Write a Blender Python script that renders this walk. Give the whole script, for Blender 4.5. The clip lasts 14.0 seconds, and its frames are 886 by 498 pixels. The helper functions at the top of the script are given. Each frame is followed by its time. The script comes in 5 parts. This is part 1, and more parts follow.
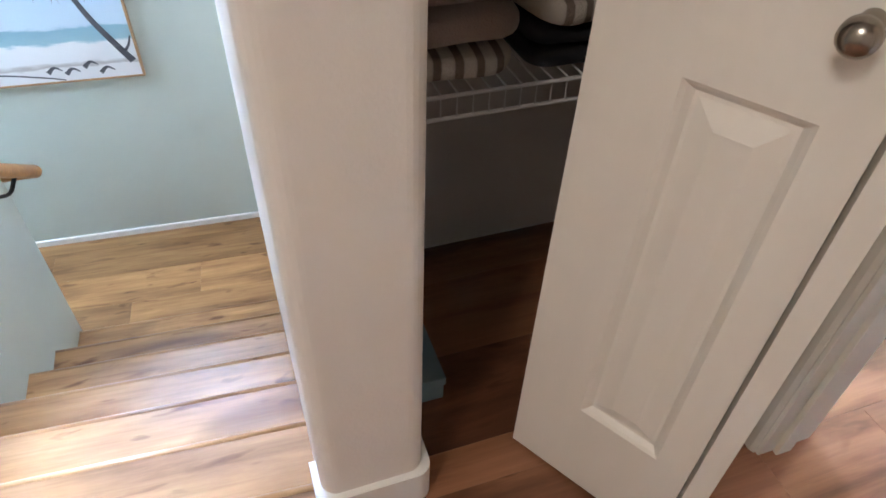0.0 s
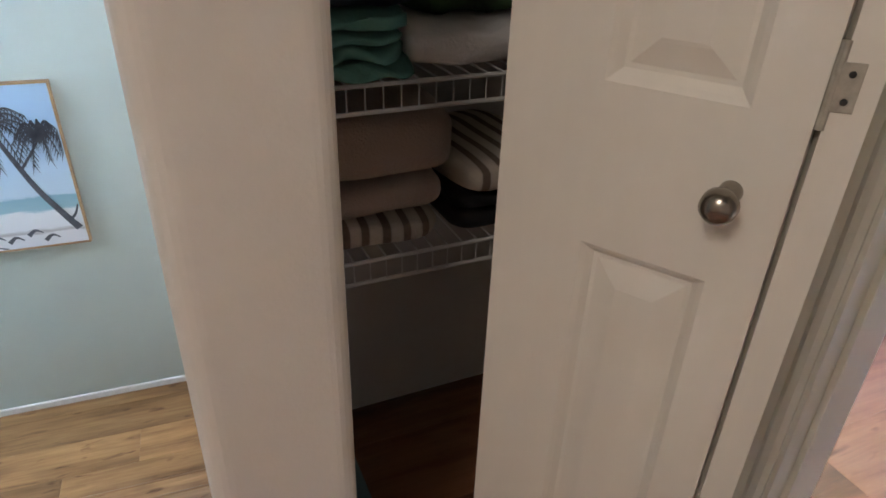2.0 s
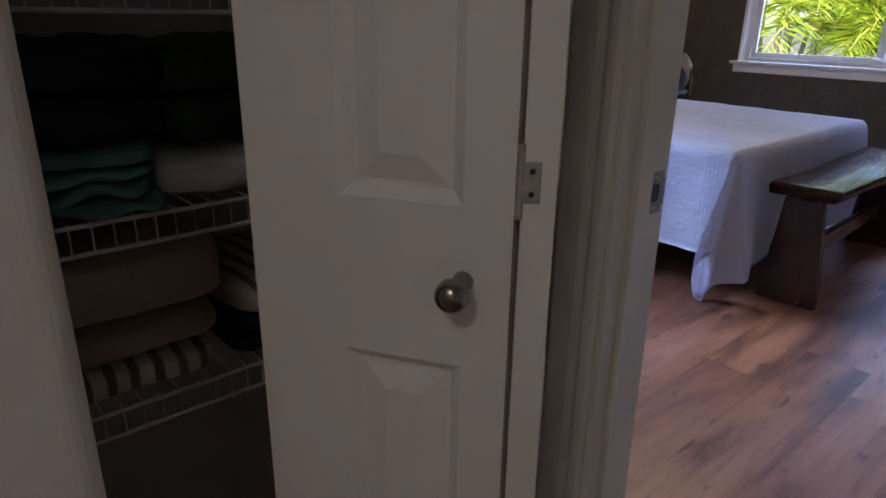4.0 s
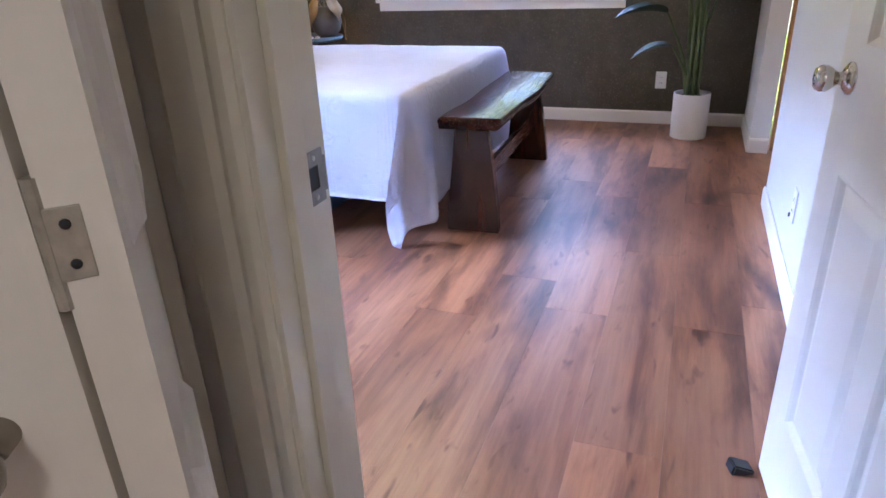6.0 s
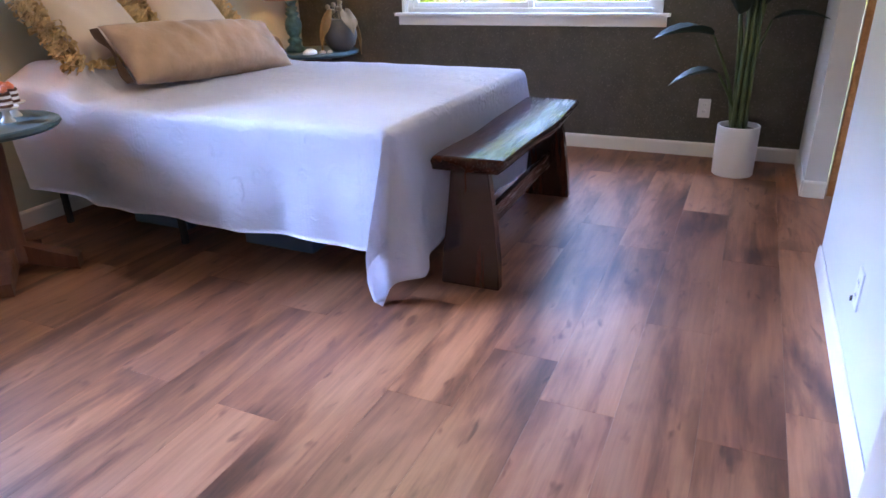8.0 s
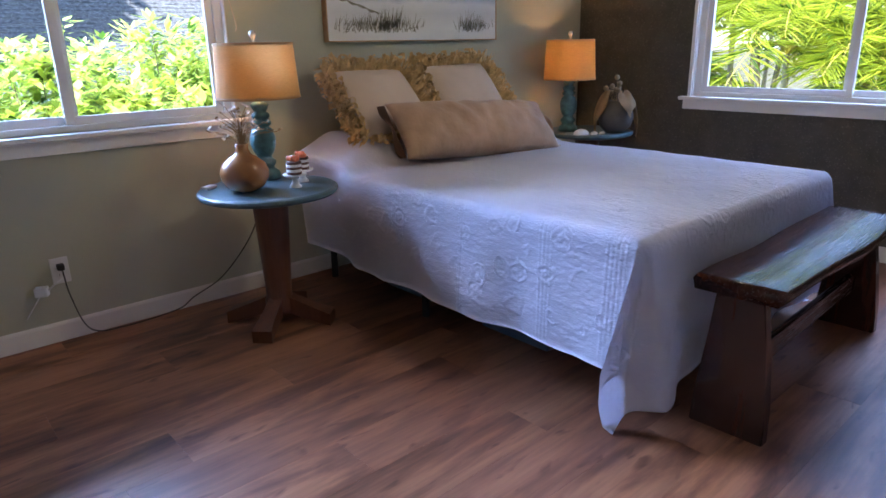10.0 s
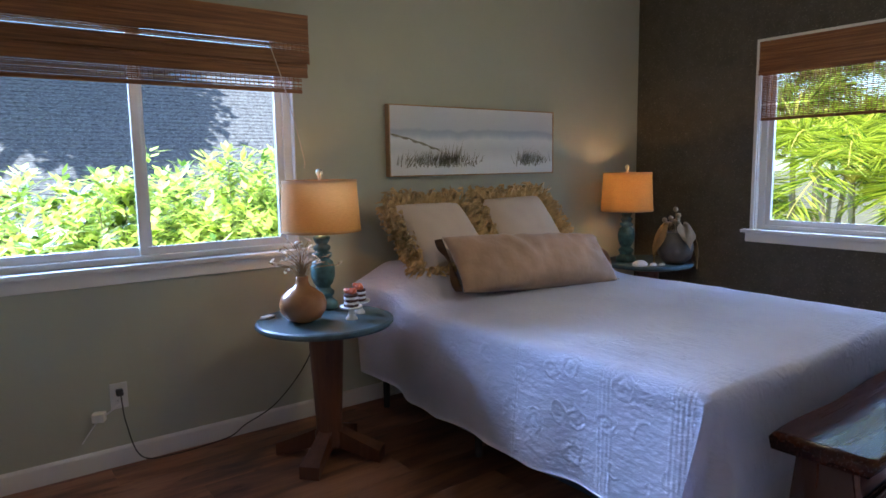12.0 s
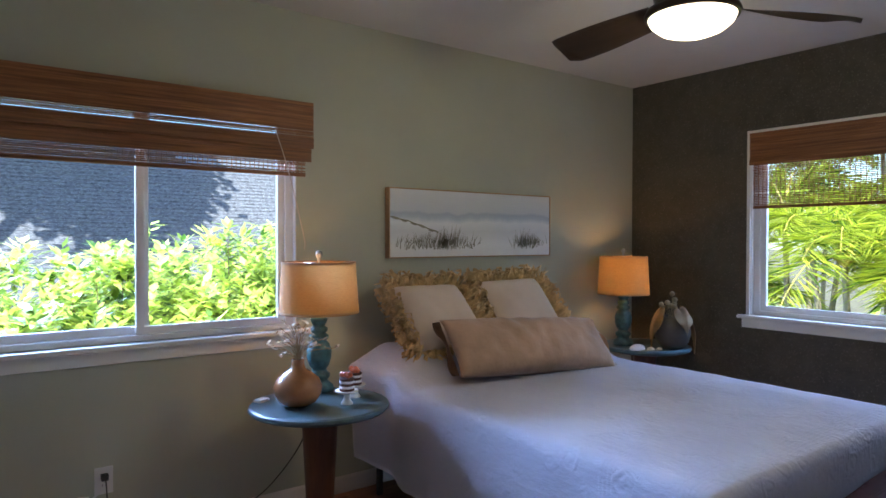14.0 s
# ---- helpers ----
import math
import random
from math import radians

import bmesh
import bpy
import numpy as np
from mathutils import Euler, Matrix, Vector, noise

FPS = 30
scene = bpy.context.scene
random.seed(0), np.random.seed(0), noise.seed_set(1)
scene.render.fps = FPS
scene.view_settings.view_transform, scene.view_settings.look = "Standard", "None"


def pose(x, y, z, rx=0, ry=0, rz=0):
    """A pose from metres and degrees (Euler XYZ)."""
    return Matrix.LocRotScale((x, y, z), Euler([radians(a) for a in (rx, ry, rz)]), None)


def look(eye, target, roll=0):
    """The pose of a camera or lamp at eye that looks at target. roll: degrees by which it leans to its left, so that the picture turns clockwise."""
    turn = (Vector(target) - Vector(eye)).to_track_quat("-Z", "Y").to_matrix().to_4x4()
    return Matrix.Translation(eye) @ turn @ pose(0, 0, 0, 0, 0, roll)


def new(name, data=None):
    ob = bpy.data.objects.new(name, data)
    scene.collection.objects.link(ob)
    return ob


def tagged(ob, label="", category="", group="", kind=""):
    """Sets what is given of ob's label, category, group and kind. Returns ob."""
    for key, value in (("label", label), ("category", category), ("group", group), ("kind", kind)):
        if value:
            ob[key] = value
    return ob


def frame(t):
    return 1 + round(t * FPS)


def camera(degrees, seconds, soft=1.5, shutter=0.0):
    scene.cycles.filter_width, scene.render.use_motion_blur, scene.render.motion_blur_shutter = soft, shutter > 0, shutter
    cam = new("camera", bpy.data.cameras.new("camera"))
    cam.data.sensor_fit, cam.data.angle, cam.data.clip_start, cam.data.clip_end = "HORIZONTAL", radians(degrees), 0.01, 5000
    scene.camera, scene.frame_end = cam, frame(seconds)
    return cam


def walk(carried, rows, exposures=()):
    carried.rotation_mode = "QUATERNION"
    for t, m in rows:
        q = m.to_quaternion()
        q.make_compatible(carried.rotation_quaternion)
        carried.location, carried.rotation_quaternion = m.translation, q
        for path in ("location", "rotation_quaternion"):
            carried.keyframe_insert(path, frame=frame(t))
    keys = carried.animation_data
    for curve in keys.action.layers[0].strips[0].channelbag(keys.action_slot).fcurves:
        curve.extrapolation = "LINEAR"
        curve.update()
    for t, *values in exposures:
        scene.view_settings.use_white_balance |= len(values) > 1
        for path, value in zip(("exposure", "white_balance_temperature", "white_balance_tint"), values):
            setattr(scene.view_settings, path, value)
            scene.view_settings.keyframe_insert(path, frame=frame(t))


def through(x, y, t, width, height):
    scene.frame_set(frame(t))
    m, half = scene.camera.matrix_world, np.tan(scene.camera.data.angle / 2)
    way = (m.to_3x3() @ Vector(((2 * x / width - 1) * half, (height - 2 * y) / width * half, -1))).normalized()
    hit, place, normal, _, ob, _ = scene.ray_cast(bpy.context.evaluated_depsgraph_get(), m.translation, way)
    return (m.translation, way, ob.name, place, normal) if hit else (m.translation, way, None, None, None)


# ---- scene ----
cam = camera(68.6, 14.0, soft=1.6)
# seconds, eye, target, roll
PATH = [
    (0, (1.051, 1.045, 1.11), (1.57, 2.422, -0.244), 2.4),
    (0.5, (1.063, 1.04, 1.11), (1.586, 2.418, -0.242), 2.4),
    (1, (1.075, 1.034, 1.122), (1.633, 2.455, -0.17), 1.9),
    (1.5, (1.071, 1.025, 1.14), (1.712, 2.537, -0.001), 1.8),
    (2, (1.085, 1.024, 1.144), (1.809, 2.6, 0.149), 1.9),
    (2.5, (1.098, 1.011, 1.158), (1.914, 2.626, 0.305), 1.4),
    (3, (1.13, 0.995, 1.155), (2.041, 2.605, 0.397), 1.3),
    (3.5, (1.14, 0.997, 1.163), (2.224, 2.509, 0.429), 0.7),
    (4, (1.134, 0.970, 1.153), (2.379, 2.382, 0.478), 0.8),
    (4.2, (1.142, 0.963, 1.160), (2.446, 2.313, 0.469), 0.4),
    (6.3, (1.435, 1.078, 1.131), (3.15, 1.708, 0.318), -2.3),
    (6.5, (1.485, 1.068, 1.136), (3.201, 1.703, 0.33), -2.1),
    (7, (1.619, 1.017, 1.146), (3.335, 1.667, 0.35), -1.5),
    (7.5, (1.719, 1.034, 1.156), (3.416, 1.721, 0.35), -1.4),
    (8, (1.847, 1.054, 1.15), (3.509, 1.832, 0.356), -1.6),
    (8.5, (1.922, 1.087, 1.153), (3.513, 2.015, 0.373), -2.0),
    (9, (1.987, 1.107, 1.167), (3.455, 2.237, 0.414), -2.0),
    (9.2, (2.018, 1.117, 1.173), (3.427, 2.334, 0.443), -1.8),
    (11.3, (2.102, 1.181, 1.274), (3.279, 2.747, 0.872), -1.1),
    (11.5, (2.107, 1.182, 1.277), (3.285, 2.759, 0.92), -1.0),
    (12, (2.103, 1.184, 1.296), (3.287, 2.776, 1.045), -0.9),
    (12.5, (2.097, 1.184, 1.314), (3.285, 2.783, 1.141), -0.6),
    (13, (2.092, 1.188, 1.332), (3.283, 2.791, 1.22), -0.4),
    (13.5, (2.085, 1.187, 1.337), (3.278, 2.791, 1.277), -0.2),
    (14, (2.088, 1.184, 1.348), (3.293, 2.779, 1.32), 0.1),
]
# seconds, stops, kelvin, tint
EXPOSURES = [
    (0.0, 3.72, 6250, 11), (1.0, 3.69, 6250, 11), (1.5, 3.57, 6400, 11), (2.0, 3.20, 6500, 11), (2.5, 2.6, 6600, 11), (3.0, 1.95, 6600, 11), (4.2, 1.75, 5850, 12),
    (6.3, 3.30, 5830, 12), (7.5, 3.34, 5830, 10), (8.0, 2.96, 5780, 10), (9.2, 2.38, 5700, 11), (11.3, 1.8, 5650, 5), (14.0, 1.85, 5600, 5),
]
walk(cam, [(t, look(eye, target, roll)) for t, eye, target, roll in PATH], EXPOSURES)

# ---- light ----
world = bpy.data.worlds.new("sky")
scene.world = world
world.use_nodes = True
wn = world.node_tree.nodes
sky = wn.new("ShaderNodeTexSky")
sky.sky_type, sky.sun_disc = "NISHITA", False
sky.sun_elevation, sky.sun_rotation = radians(52), radians(225)
world.node_tree.links.new(sky.outputs[0], wn["Background"].inputs[0])
wn["Background"].inputs[1].default_value = 0.15


def sun_lamp(power, elevation, azimuth):
    d = bpy.data.lights.new("sun", "SUN")
    d.energy, d.angle, d.color = power, radians(0.5), (1.0, 0.95, 0.87)
    a, e = radians(azimuth), radians(elevation)
    way = Vector((math.sin(a) * math.cos(e), math.cos(a) * math.cos(e), math.sin(e)))
    new("sun", d).matrix_world = look(way * 20, (0, 0, 0))


sun_lamp(5.0, 52, 225)


def area_lamp(name, eye, target, w, h, power, col):
    d = bpy.data.lights.new(name, "AREA")
    d.shape, d.size, d.size_y, d.energy, d.color = "RECTANGLE", w, h, power, col
    new(name, d).matrix_world = look(eye, target)


def bulb(name, at, power, radius, col):
    d = bpy.data.lights.new(name, "POINT")
    d.energy, d.shadow_soft_size, d.color = power, radius, col
    new(name, d).location = at


DAY = (0.45, 0.59, 1.0)
area_lamp("sky_north_window", (1.5, 9.2, 3.9), (2.95, 4.2, 1.25), 3.6, 1.9, 420, DAY)
area_lamp("sky_east_window", (7.15, 2.45, 2.6), (5.2, 2.3, 0.4), 2.0, 1.1, 40, DAY)
# added fill for the stairwell; the west wall has no window
area_lamp("stair_west_fill", (-1.0, 3.6, 0.75), (0.9, 2.9, -0.6), 0.8, 0.9, 5, (0.70, 0.80, 1.0))
area_lamp("sky_stair_window_high", (0.55, 4.24, 1.22), (0.62, 2.2, -0.9), 0.80, 0.74, 4.5, (0.62, 0.75, 1.0))
# made-up lamp without a fitting, brightens the hall but not the closet
area_lamp("hall_fill", (-0.15, 0.35, 2.44), (0.35, 0.7, 0), 0.4, 0.4, 1.9, (1.0, 0.91, 0.81))
WARM = (1.0, 0.52, 0.20)
bulb("lamp_bulb", (3.46, 3.965, 1.11), 0.58, 0.03, WARM)
bulb("lamp_bulb", (5.76, 3.99, 1.13), 1.15, 0.03, WARM)
bulb("fan_bulb", (4.25, 2.52, 2.03), 4.5, 0.08, (1.0, 0.78, 0.5))


# ---- materials ----
def nodes_of(name):
    m = bpy.data.materials.new(name)
    m.use_nodes = True
    return m, m.node_tree.nodes, m.node_tree.links, m.node_tree.nodes["Principled BSDF"]


def coords(n, l, stretch, shift):
    """Object coordinates, stretched, shifted by a random amount per object."""
    tc, mp = n.new("ShaderNodeTexCoord"), n.new("ShaderNodeMapping")
    mp.inputs["Scale"].default_value = stretch
    l.new(tc.outputs["Object"], mp.inputs["Vector"])
    if shift:
        oi, sc = n.new("ShaderNodeObjectInfo"), n.new("ShaderNodeVectorMath")
        sc.operation = "SCALE"
        sc.inputs[0].default_value = (37.0, 91.0, 53.0)
        l.new(oi.outputs["Random"], sc.inputs["Scale"])
        l.new(sc.outputs[0], mp.inputs["Location"])
    return mp.outputs[0]


def noise_tex(n, l, vec, scale, detail=4.0, rough=0.55, dist=0.0):
    t = n.new("ShaderNodeTexNoise")
    t.inputs["Scale"].default_value, t.inputs["Detail"].default_value = scale, detail
    t.inputs["Roughness"].default_value, t.inputs["Distortion"].default_value = rough, dist
    l.new(vec, t.inputs["Vector"])
    return t.outputs["Fac"]


def ramp(n, l, fac, stops):
    r = n.new("ShaderNodeValToRGB")
    while len(r.color_ramp.elements) < len(stops):
        r.color_ramp.elements.new(0.5)
    for e, (p, c) in zip(r.color_ramp.elements, stops):
        e.position, e.color = p, (*c, 1)
    l.new(fac, r.inputs["Fac"])
    return r.outputs["Color"]


def mix(n, l, fac, a, b, mode="MIX"):
    m = n.new("ShaderNodeMix")
    m.data_type, m.blend_type = "RGBA", mode
    for sock, v in ((m.inputs[0], fac), (m.inputs[6], a), (m.inputs[7], b)):
        if hasattr(v, "links"):
            l.new(v, sock)
        else:
            sock.default_value = v if isinstance(v, float) else (*v, 1)
    return m.outputs[2]


def add_bump(n, l, bsdf, height, strength, dist=0.01):
    b = n.new("ShaderNodeBump")
    b.inputs["Strength"].default_value, b.inputs["Distance"].default_value = strength, dist
    l.new(height, b.inputs["Height"])
    l.new(b.outputs[0], bsdf.inputs["Normal"])


def mat(name, col, rough=0.5, metal=0.0, var=0.08, scale=3.0, bump=0.1, bscale=120.0, stretch=(1, 1, 1), shift=False, dist=0.004, sheen=0.0, rvar=0.08):
    m, n, l, p = nodes_of(name)
    vec = coords(n, l, stretch, shift)
    f = noise_tex(n, l, vec, scale, 5)
    lo, hi = [c * (1 - var) for c in col], [min(1, c * (1 + var)) for c in col]
    l.new(ramp(n, l, f, [(0.3, lo), (0.7, hi)]), p.inputs["Base Color"])
    fine = noise_tex(n, l, vec, bscale, 3)
    if bump:
        add_bump(n, l, p, fine, bump, dist)
    r = n.new("ShaderNodeMapRange")
    r.inputs[3].default_value, r.inputs[4].default_value = max(0.02, rough - rvar), min(1, rough + rvar)
    l.new(f, r.inputs[0])
    l.new(r.outputs[0], p.inputs["Roughness"])
    p.inputs["Metallic"].default_value = metal
    if sheen:
        p.inputs["Sheen Weight"].default_value = sheen
    return m


def wood(name, stops, rough=0.35, along=(0.9, 9, 9), fine=(3, 90, 90), tone=0.25, bump=0.06, knots=True, coat=0.0):
    """Grain along x of the object, each piece with its own cut and tone."""
    m, n, l, p = nodes_of(name)
    broad = noise_tex(n, l, coords(n, l, along, True), 1.6, 6, 0.6, 0.35)
    col = ramp(n, l, broad, stops)
    grain = noise_tex(n, l, coords(n, l, fine, True), 1.0, 4, 0.6, 0.3)
    col = mix(n, l, 0.65, col, ramp(n, l, grain, [(0.3, (0.62, 0.58, 0.55)), (0.62, (1, 1, 1))]), "MULTIPLY")
    if knots:
        kn = noise_tex(n, l, coords(n, l, (1.6, 5, 5), True), 1.0, 2, 0.4, 0.8)
        col = mix(n, l, 1.0, col, ramp(n, l, kn, [(0.25, (0.42, 0.36, 0.33)), (0.43, (1, 1, 1))]), "MULTIPLY")
        sp = noise_tex(n, l, coords(n, l, (7, 24, 24), True), 1.0, 2, 0.5, 0.5)
        col = mix(n, l, 1.0, col, ramp(n, l, sp, [(0.25, (0.45, 0.36, 0.32)), (0.37, (1, 1, 1))]), "MULTIPLY")
    oi = n.new("ShaderNodeObjectInfo")
    t = ramp(n, l, oi.outputs["Random"], [(0.0, (1 - tone,) * 3), (0.35, (1, 1, 1)), (0.8, (1 + tone * 0.5,) * 3)])
    l.new(mix(n, l, 1.0, col, t, "MULTIPLY"), p.inputs["Base Color"])
    add_bump(n, l, p, grain, bump, 0.003)
    r = n.new("ShaderNodeMapRange")
    r.inputs[3].default_value, r.inputs[4].default_value = rough - 0.06, rough + 0.1
    l.new(grain, r.inputs[0])
    l.new(r.outputs[0], p.inputs["Roughness"])
    p.inputs["Coat Weight"].default_value = coat
    p.inputs["Coat Roughness"].default_value = 0.08
    return m


M_HALL = mat("cream wall paint", (0.72, 0.67, 0.61), 0.6, var=0.03, bump=0.12, bscale=160)
M_STAIRWALL = mat("pale green wall paint", (0.52, 0.58, 0.53), 0.6, var=0.03, bump=0.12, bscale=160)
# closet walls: a darker, greyer tone than the hall walls
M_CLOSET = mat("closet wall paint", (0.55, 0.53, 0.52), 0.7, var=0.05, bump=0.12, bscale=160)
M_SAGE = mat("sage wall paint", (0.455, 0.465, 0.37), 0.6, var=0.03, bump=0.15, bscale=140)
M_WHITEWALL = mat("white wall paint", (0.64, 0.64, 0.63), 0.5, var=0.02, bump=0.12, bscale=140)
M_CEIL = mat("ceiling paint", (0.66, 0.64, 0.60), 0.8, var=0.03, bump=0.2, bscale=90)
M_TRIM = mat("white trim paint", (0.80, 0.78, 0.74), 0.35, var=0.02, bump=0.03, bscale=60)
M_DOOR = mat("off-white door paint", (0.76, 0.72, 0.65), 0.4, var=0.02, bump=0.10, bscale=40, stretch=(6, 6, 0.6), dist=0.002)
M_WDOOR = mat("white door paint", (0.70, 0.67, 0.61), 0.35, var=0.02, bump=0.08, bscale=40, stretch=(6, 6, 0.6), dist=0.002)
M_CASING = mat("cream casing paint", (0.59, 0.555, 0.46), 0.4, var=0.03, bump=0.05, bscale=60)
M_CHROME = mat("polished nickel", (0.58, 0.56, 0.54), 0.12, 1.0, var=0.05, bump=0, rvar=0.04)
M_NICKEL = mat("brushed nickel", (0.48, 0.44, 0.38), 0.38, 1.0, var=0.08, bump=0.03, bscale=200)
M_KNOB = mat("aged nickel knob", (0.30, 0.27, 0.23), 0.24, 1.0, var=0.12, bump=0.02, bscale=200, rvar=0.05)
M_HINGE = mat("worn painted hinge", (0.42, 0.39, 0.33), 0.45, 0.3, var=0.25, scale=60, bump=0.1)
M_BLACK = mat("black rubber", (0.02, 0.02, 0.02), 0.6, var=0.2)
M_PLANK = wood("oak vinyl plank", [(0.32, (0.078, 0.029, 0.015)), (0.44, (0.195, 0.078, 0.039)), (0.54, (0.32, 0.140, 0.070)), (0.75, (0.40, 0.195, 0.106))], 0.35, along=(0.8, 4.2, 4.2), fine=(2.5, 60, 60), tone=0.22)
M_PLANKDARK = wood("dark oak vinyl plank", [(0.28, (0.070, 0.027, 0.015)), (0.42, (0.16, 0.064, 0.034)), (0.56, (0.245, 0.105, 0.055)), (0.75, (0.33, 0.155, 0.085))], 0.35, along=(0.8, 4.2, 4.2), fine=(2.5, 60, 60), tone=0.15)
M_STEP = wood("honey oak plank", [(0.30, (0.25, 0.125, 0.048)), (0.45, (0.40, 0.215, 0.088)), (0.6, (0.50, 0.285, 0.12)), (0.75, (0.58, 0.35, 0.165))], 0.30, along=(1.1, 6, 6), fine=(2.5, 60, 60), tone=0.30)
M_GAP = mat("dark joint", (0.03, 0.02, 0.015), 0.8)
M_BENCH = wood("glossy mahogany", [(0.30, (0.018, 0.006, 0.004)), (0.5, (0.045, 0.014, 0.008)), (0.7, (0.085, 0.028, 0.014))], 0.24, along=(1.2, 10, 10), fine=(5, 120, 120), tone=0.1, knots=False, coat=0.15)
M_BENCH.node_tree.nodes["Principled BSDF"].inputs["Specular IOR Level"].default_value = 0.3
M_BENCHLEG = wood("mahogany leg", [(0.30, (0.026, 0.008, 0.0045)), (0.5, (0.042, 0.013, 0.007)), (0.7, (0.064, 0.020, 0.010))], 0.22, along=(9, 9, 1.0), fine=(110, 110, 4), tone=0.1, knots=False, coat=0.6)
M_PEDESTAL = wood("brown stained wood", [(0.3, (0.060, 0.020, 0.010)), (0.5, (0.115, 0.040, 0.018)), (0.7, (0.17, 0.065, 0.030))], 0.4, along=(8, 8, 0.9), fine=(90, 90, 3), tone=0.1, knots=False)
M_RAIL = wood("honey handrail", [(0.3, (0.36, 0.16, 0.05)), (0.6, (0.52, 0.26, 0.09)), (0.8, (0.60, 0.33, 0.13))], 0.3, tone=0.05, knots=False)
REED = [(0.3, (0.125, 0.048, 0.016)), (0.5, (0.26, 0.106, 0.036)), (0.7, (0.40, 0.18, 0.062))]
M_REED = wood("woven reed", REED, 0.55, along=(1.5, 60, 60), fine=(4, 200, 200), tone=0.15, knots=False)
M_REEDEAST = wood("woven reed across", REED, 0.55, along=(60, 1.5, 60), fine=(200, 4, 200), tone=0.15, knots=False)
M_WIRE = mat("white coated wire", (0.75, 0.75, 0.75), 0.35, var=0.03, bump=0)
M_ROOF = mat("roof shingle", (0.098, 0.100, 0.112), 0.85, var=0.7, scale=26.0, bump=0.9, bscale=60, dist=0.02, stretch=(0.6, 1, 1))
M_GROUND = mat("garden ground", (0.10, 0.09, 0.05), 0.95, var=0.4, scale=1.2, bump=0.6, bscale=12, dist=0.05)


def spread_mat():
    """White cotton, the window's bluish light put into its colour, with a stitched relief of bands and rosettes."""
    m, n, l, p = nodes_of("quilted cotton")
    vec = coords(n, l, (1, 1, 1), False)
    def op(kind, a, b):
        m1 = n.new("ShaderNodeMath")
        m1.operation = kind
        for sock, val in ((m1.inputs[0], a), (m1.inputs[1], b)):
            if isinstance(val, float):
                sock.default_value = val
            else:
                l.new(val, sock)
        return m1.outputs[0]
    v = n.new("ShaderNodeTexVoronoi")
    v.inputs["Scale"].default_value = 8.5
    l.new(vec, v.inputs["Vector"])
    petals = noise_tex(n, l, vec, 16, 2)
    rings = op("SINE", op("MULTIPLY", op("ADD", v.outputs["Distance"], op("MULTIPLY", petals, 0.75)), 20.0), 0.0)
    sep = n.new("ShaderNodeSeparateXYZ")
    l.new(vec, sep.inputs[0])
    y = sep.outputs[1]
    near = op("MULTIPLY", op("LESS_THAN", v.outputs["Distance"], 0.42), op("GREATER_THAN", noise_tex(n, l, vec, 3.2, 2), 0.44))

    def inside(a, b):
        return op("MULTIPLY", op("GREATER_THAN", y, a), op("LESS_THAN", y, b))
    ribs = op("ADD", op("SINE", op("MULTIPLY", y, 370.0), 0.0), 1.0)
    band = op("ADD", op("ADD", inside(0.30, 0.37), inside(0.73, 0.765)), op("ADD", inside(0.015, 0.10), inside(1.12, 1.19)))
    s = n.new("ShaderNodeMath")
    s.operation = "ADD"
    l.new(op("MULTIPLY", rings, near), s.inputs[0])
    l.new(op("MULTIPLY", ribs, op("MULTIPLY", band, 0.4)), s.inputs[1])
    f = noise_tex(n, l, vec, 500, 2)
    s2 = n.new("ShaderNodeMath")
    s2.operation = "MULTIPLY_ADD"
    s2.inputs[1].default_value = 0.2
    l.new(f, s2.inputs[0])
    l.new(s.outputs[0], s2.inputs[2])
    pucker = noise_tex(n, l, coords(n, l, (1.0, 0.45, 1.0), False), 34, 4, 0.6)
    add_bump(n, l, p, op("ADD", op("MULTIPLY", s2.outputs[0], 0.6), op("MULTIPLY", pucker, 3.2)), 0.55, 0.0035)
    # lavender tint on white cloth stands in for bluish window light
    big = noise_tex(n, l, vec, 2.0, 3)
    l.new(ramp(n, l, big, [(0.3, (0.75, 0.745, 0.84)), (0.7, (0.83, 0.825, 0.92))]), p.inputs["Base Color"])
    p.inputs["Roughness"].default_value = 0.85
    p.inputs["Sheen Weight"].default_value = 0.15
    return m


def mica_wall():
    """Dark taupe wall covering with crushed mica flecks."""
    m, n, l, p = nodes_of("mica wall covering")
    vec = coords(n, l, (1, 1, 1), False)
    big = noise_tex(n, l, vec, 7.0, 8, 0.75)
    base = ramp(n, l, big, [(0.3, (0.054, 0.048, 0.035)), (0.7, (0.100, 0.090, 0.066))])
    fl = n.new("ShaderNodeTexVoronoi")
    fl.inputs["Scale"].default_value = 170.0
    l.new(vec, fl.inputs["Vector"])
    fl.inputs["Randomness"].default_value = 1.0
    sep = n.new("ShaderNodeSeparateColor")
    l.new(fl.outputs["Color"], sep.inputs[0])
    pick = ramp(n, l, sep.outputs[0], [(0.91, (0, 0, 0)), (1.0, (1, 1, 1))])
    l.new(mix(n, l, pick, base, (0.16, 0.14, 0.115)), p.inputs["Base Color"])
    inv = ramp(n, l, sep.outputs[0], [(0.92, (0.62,) * 3), (1.0, (0.2,) * 3)])
    l.new(inv, p.inputs["Roughness"])
    add_bump(n, l, p, big, 0.6, 0.012)
    return m


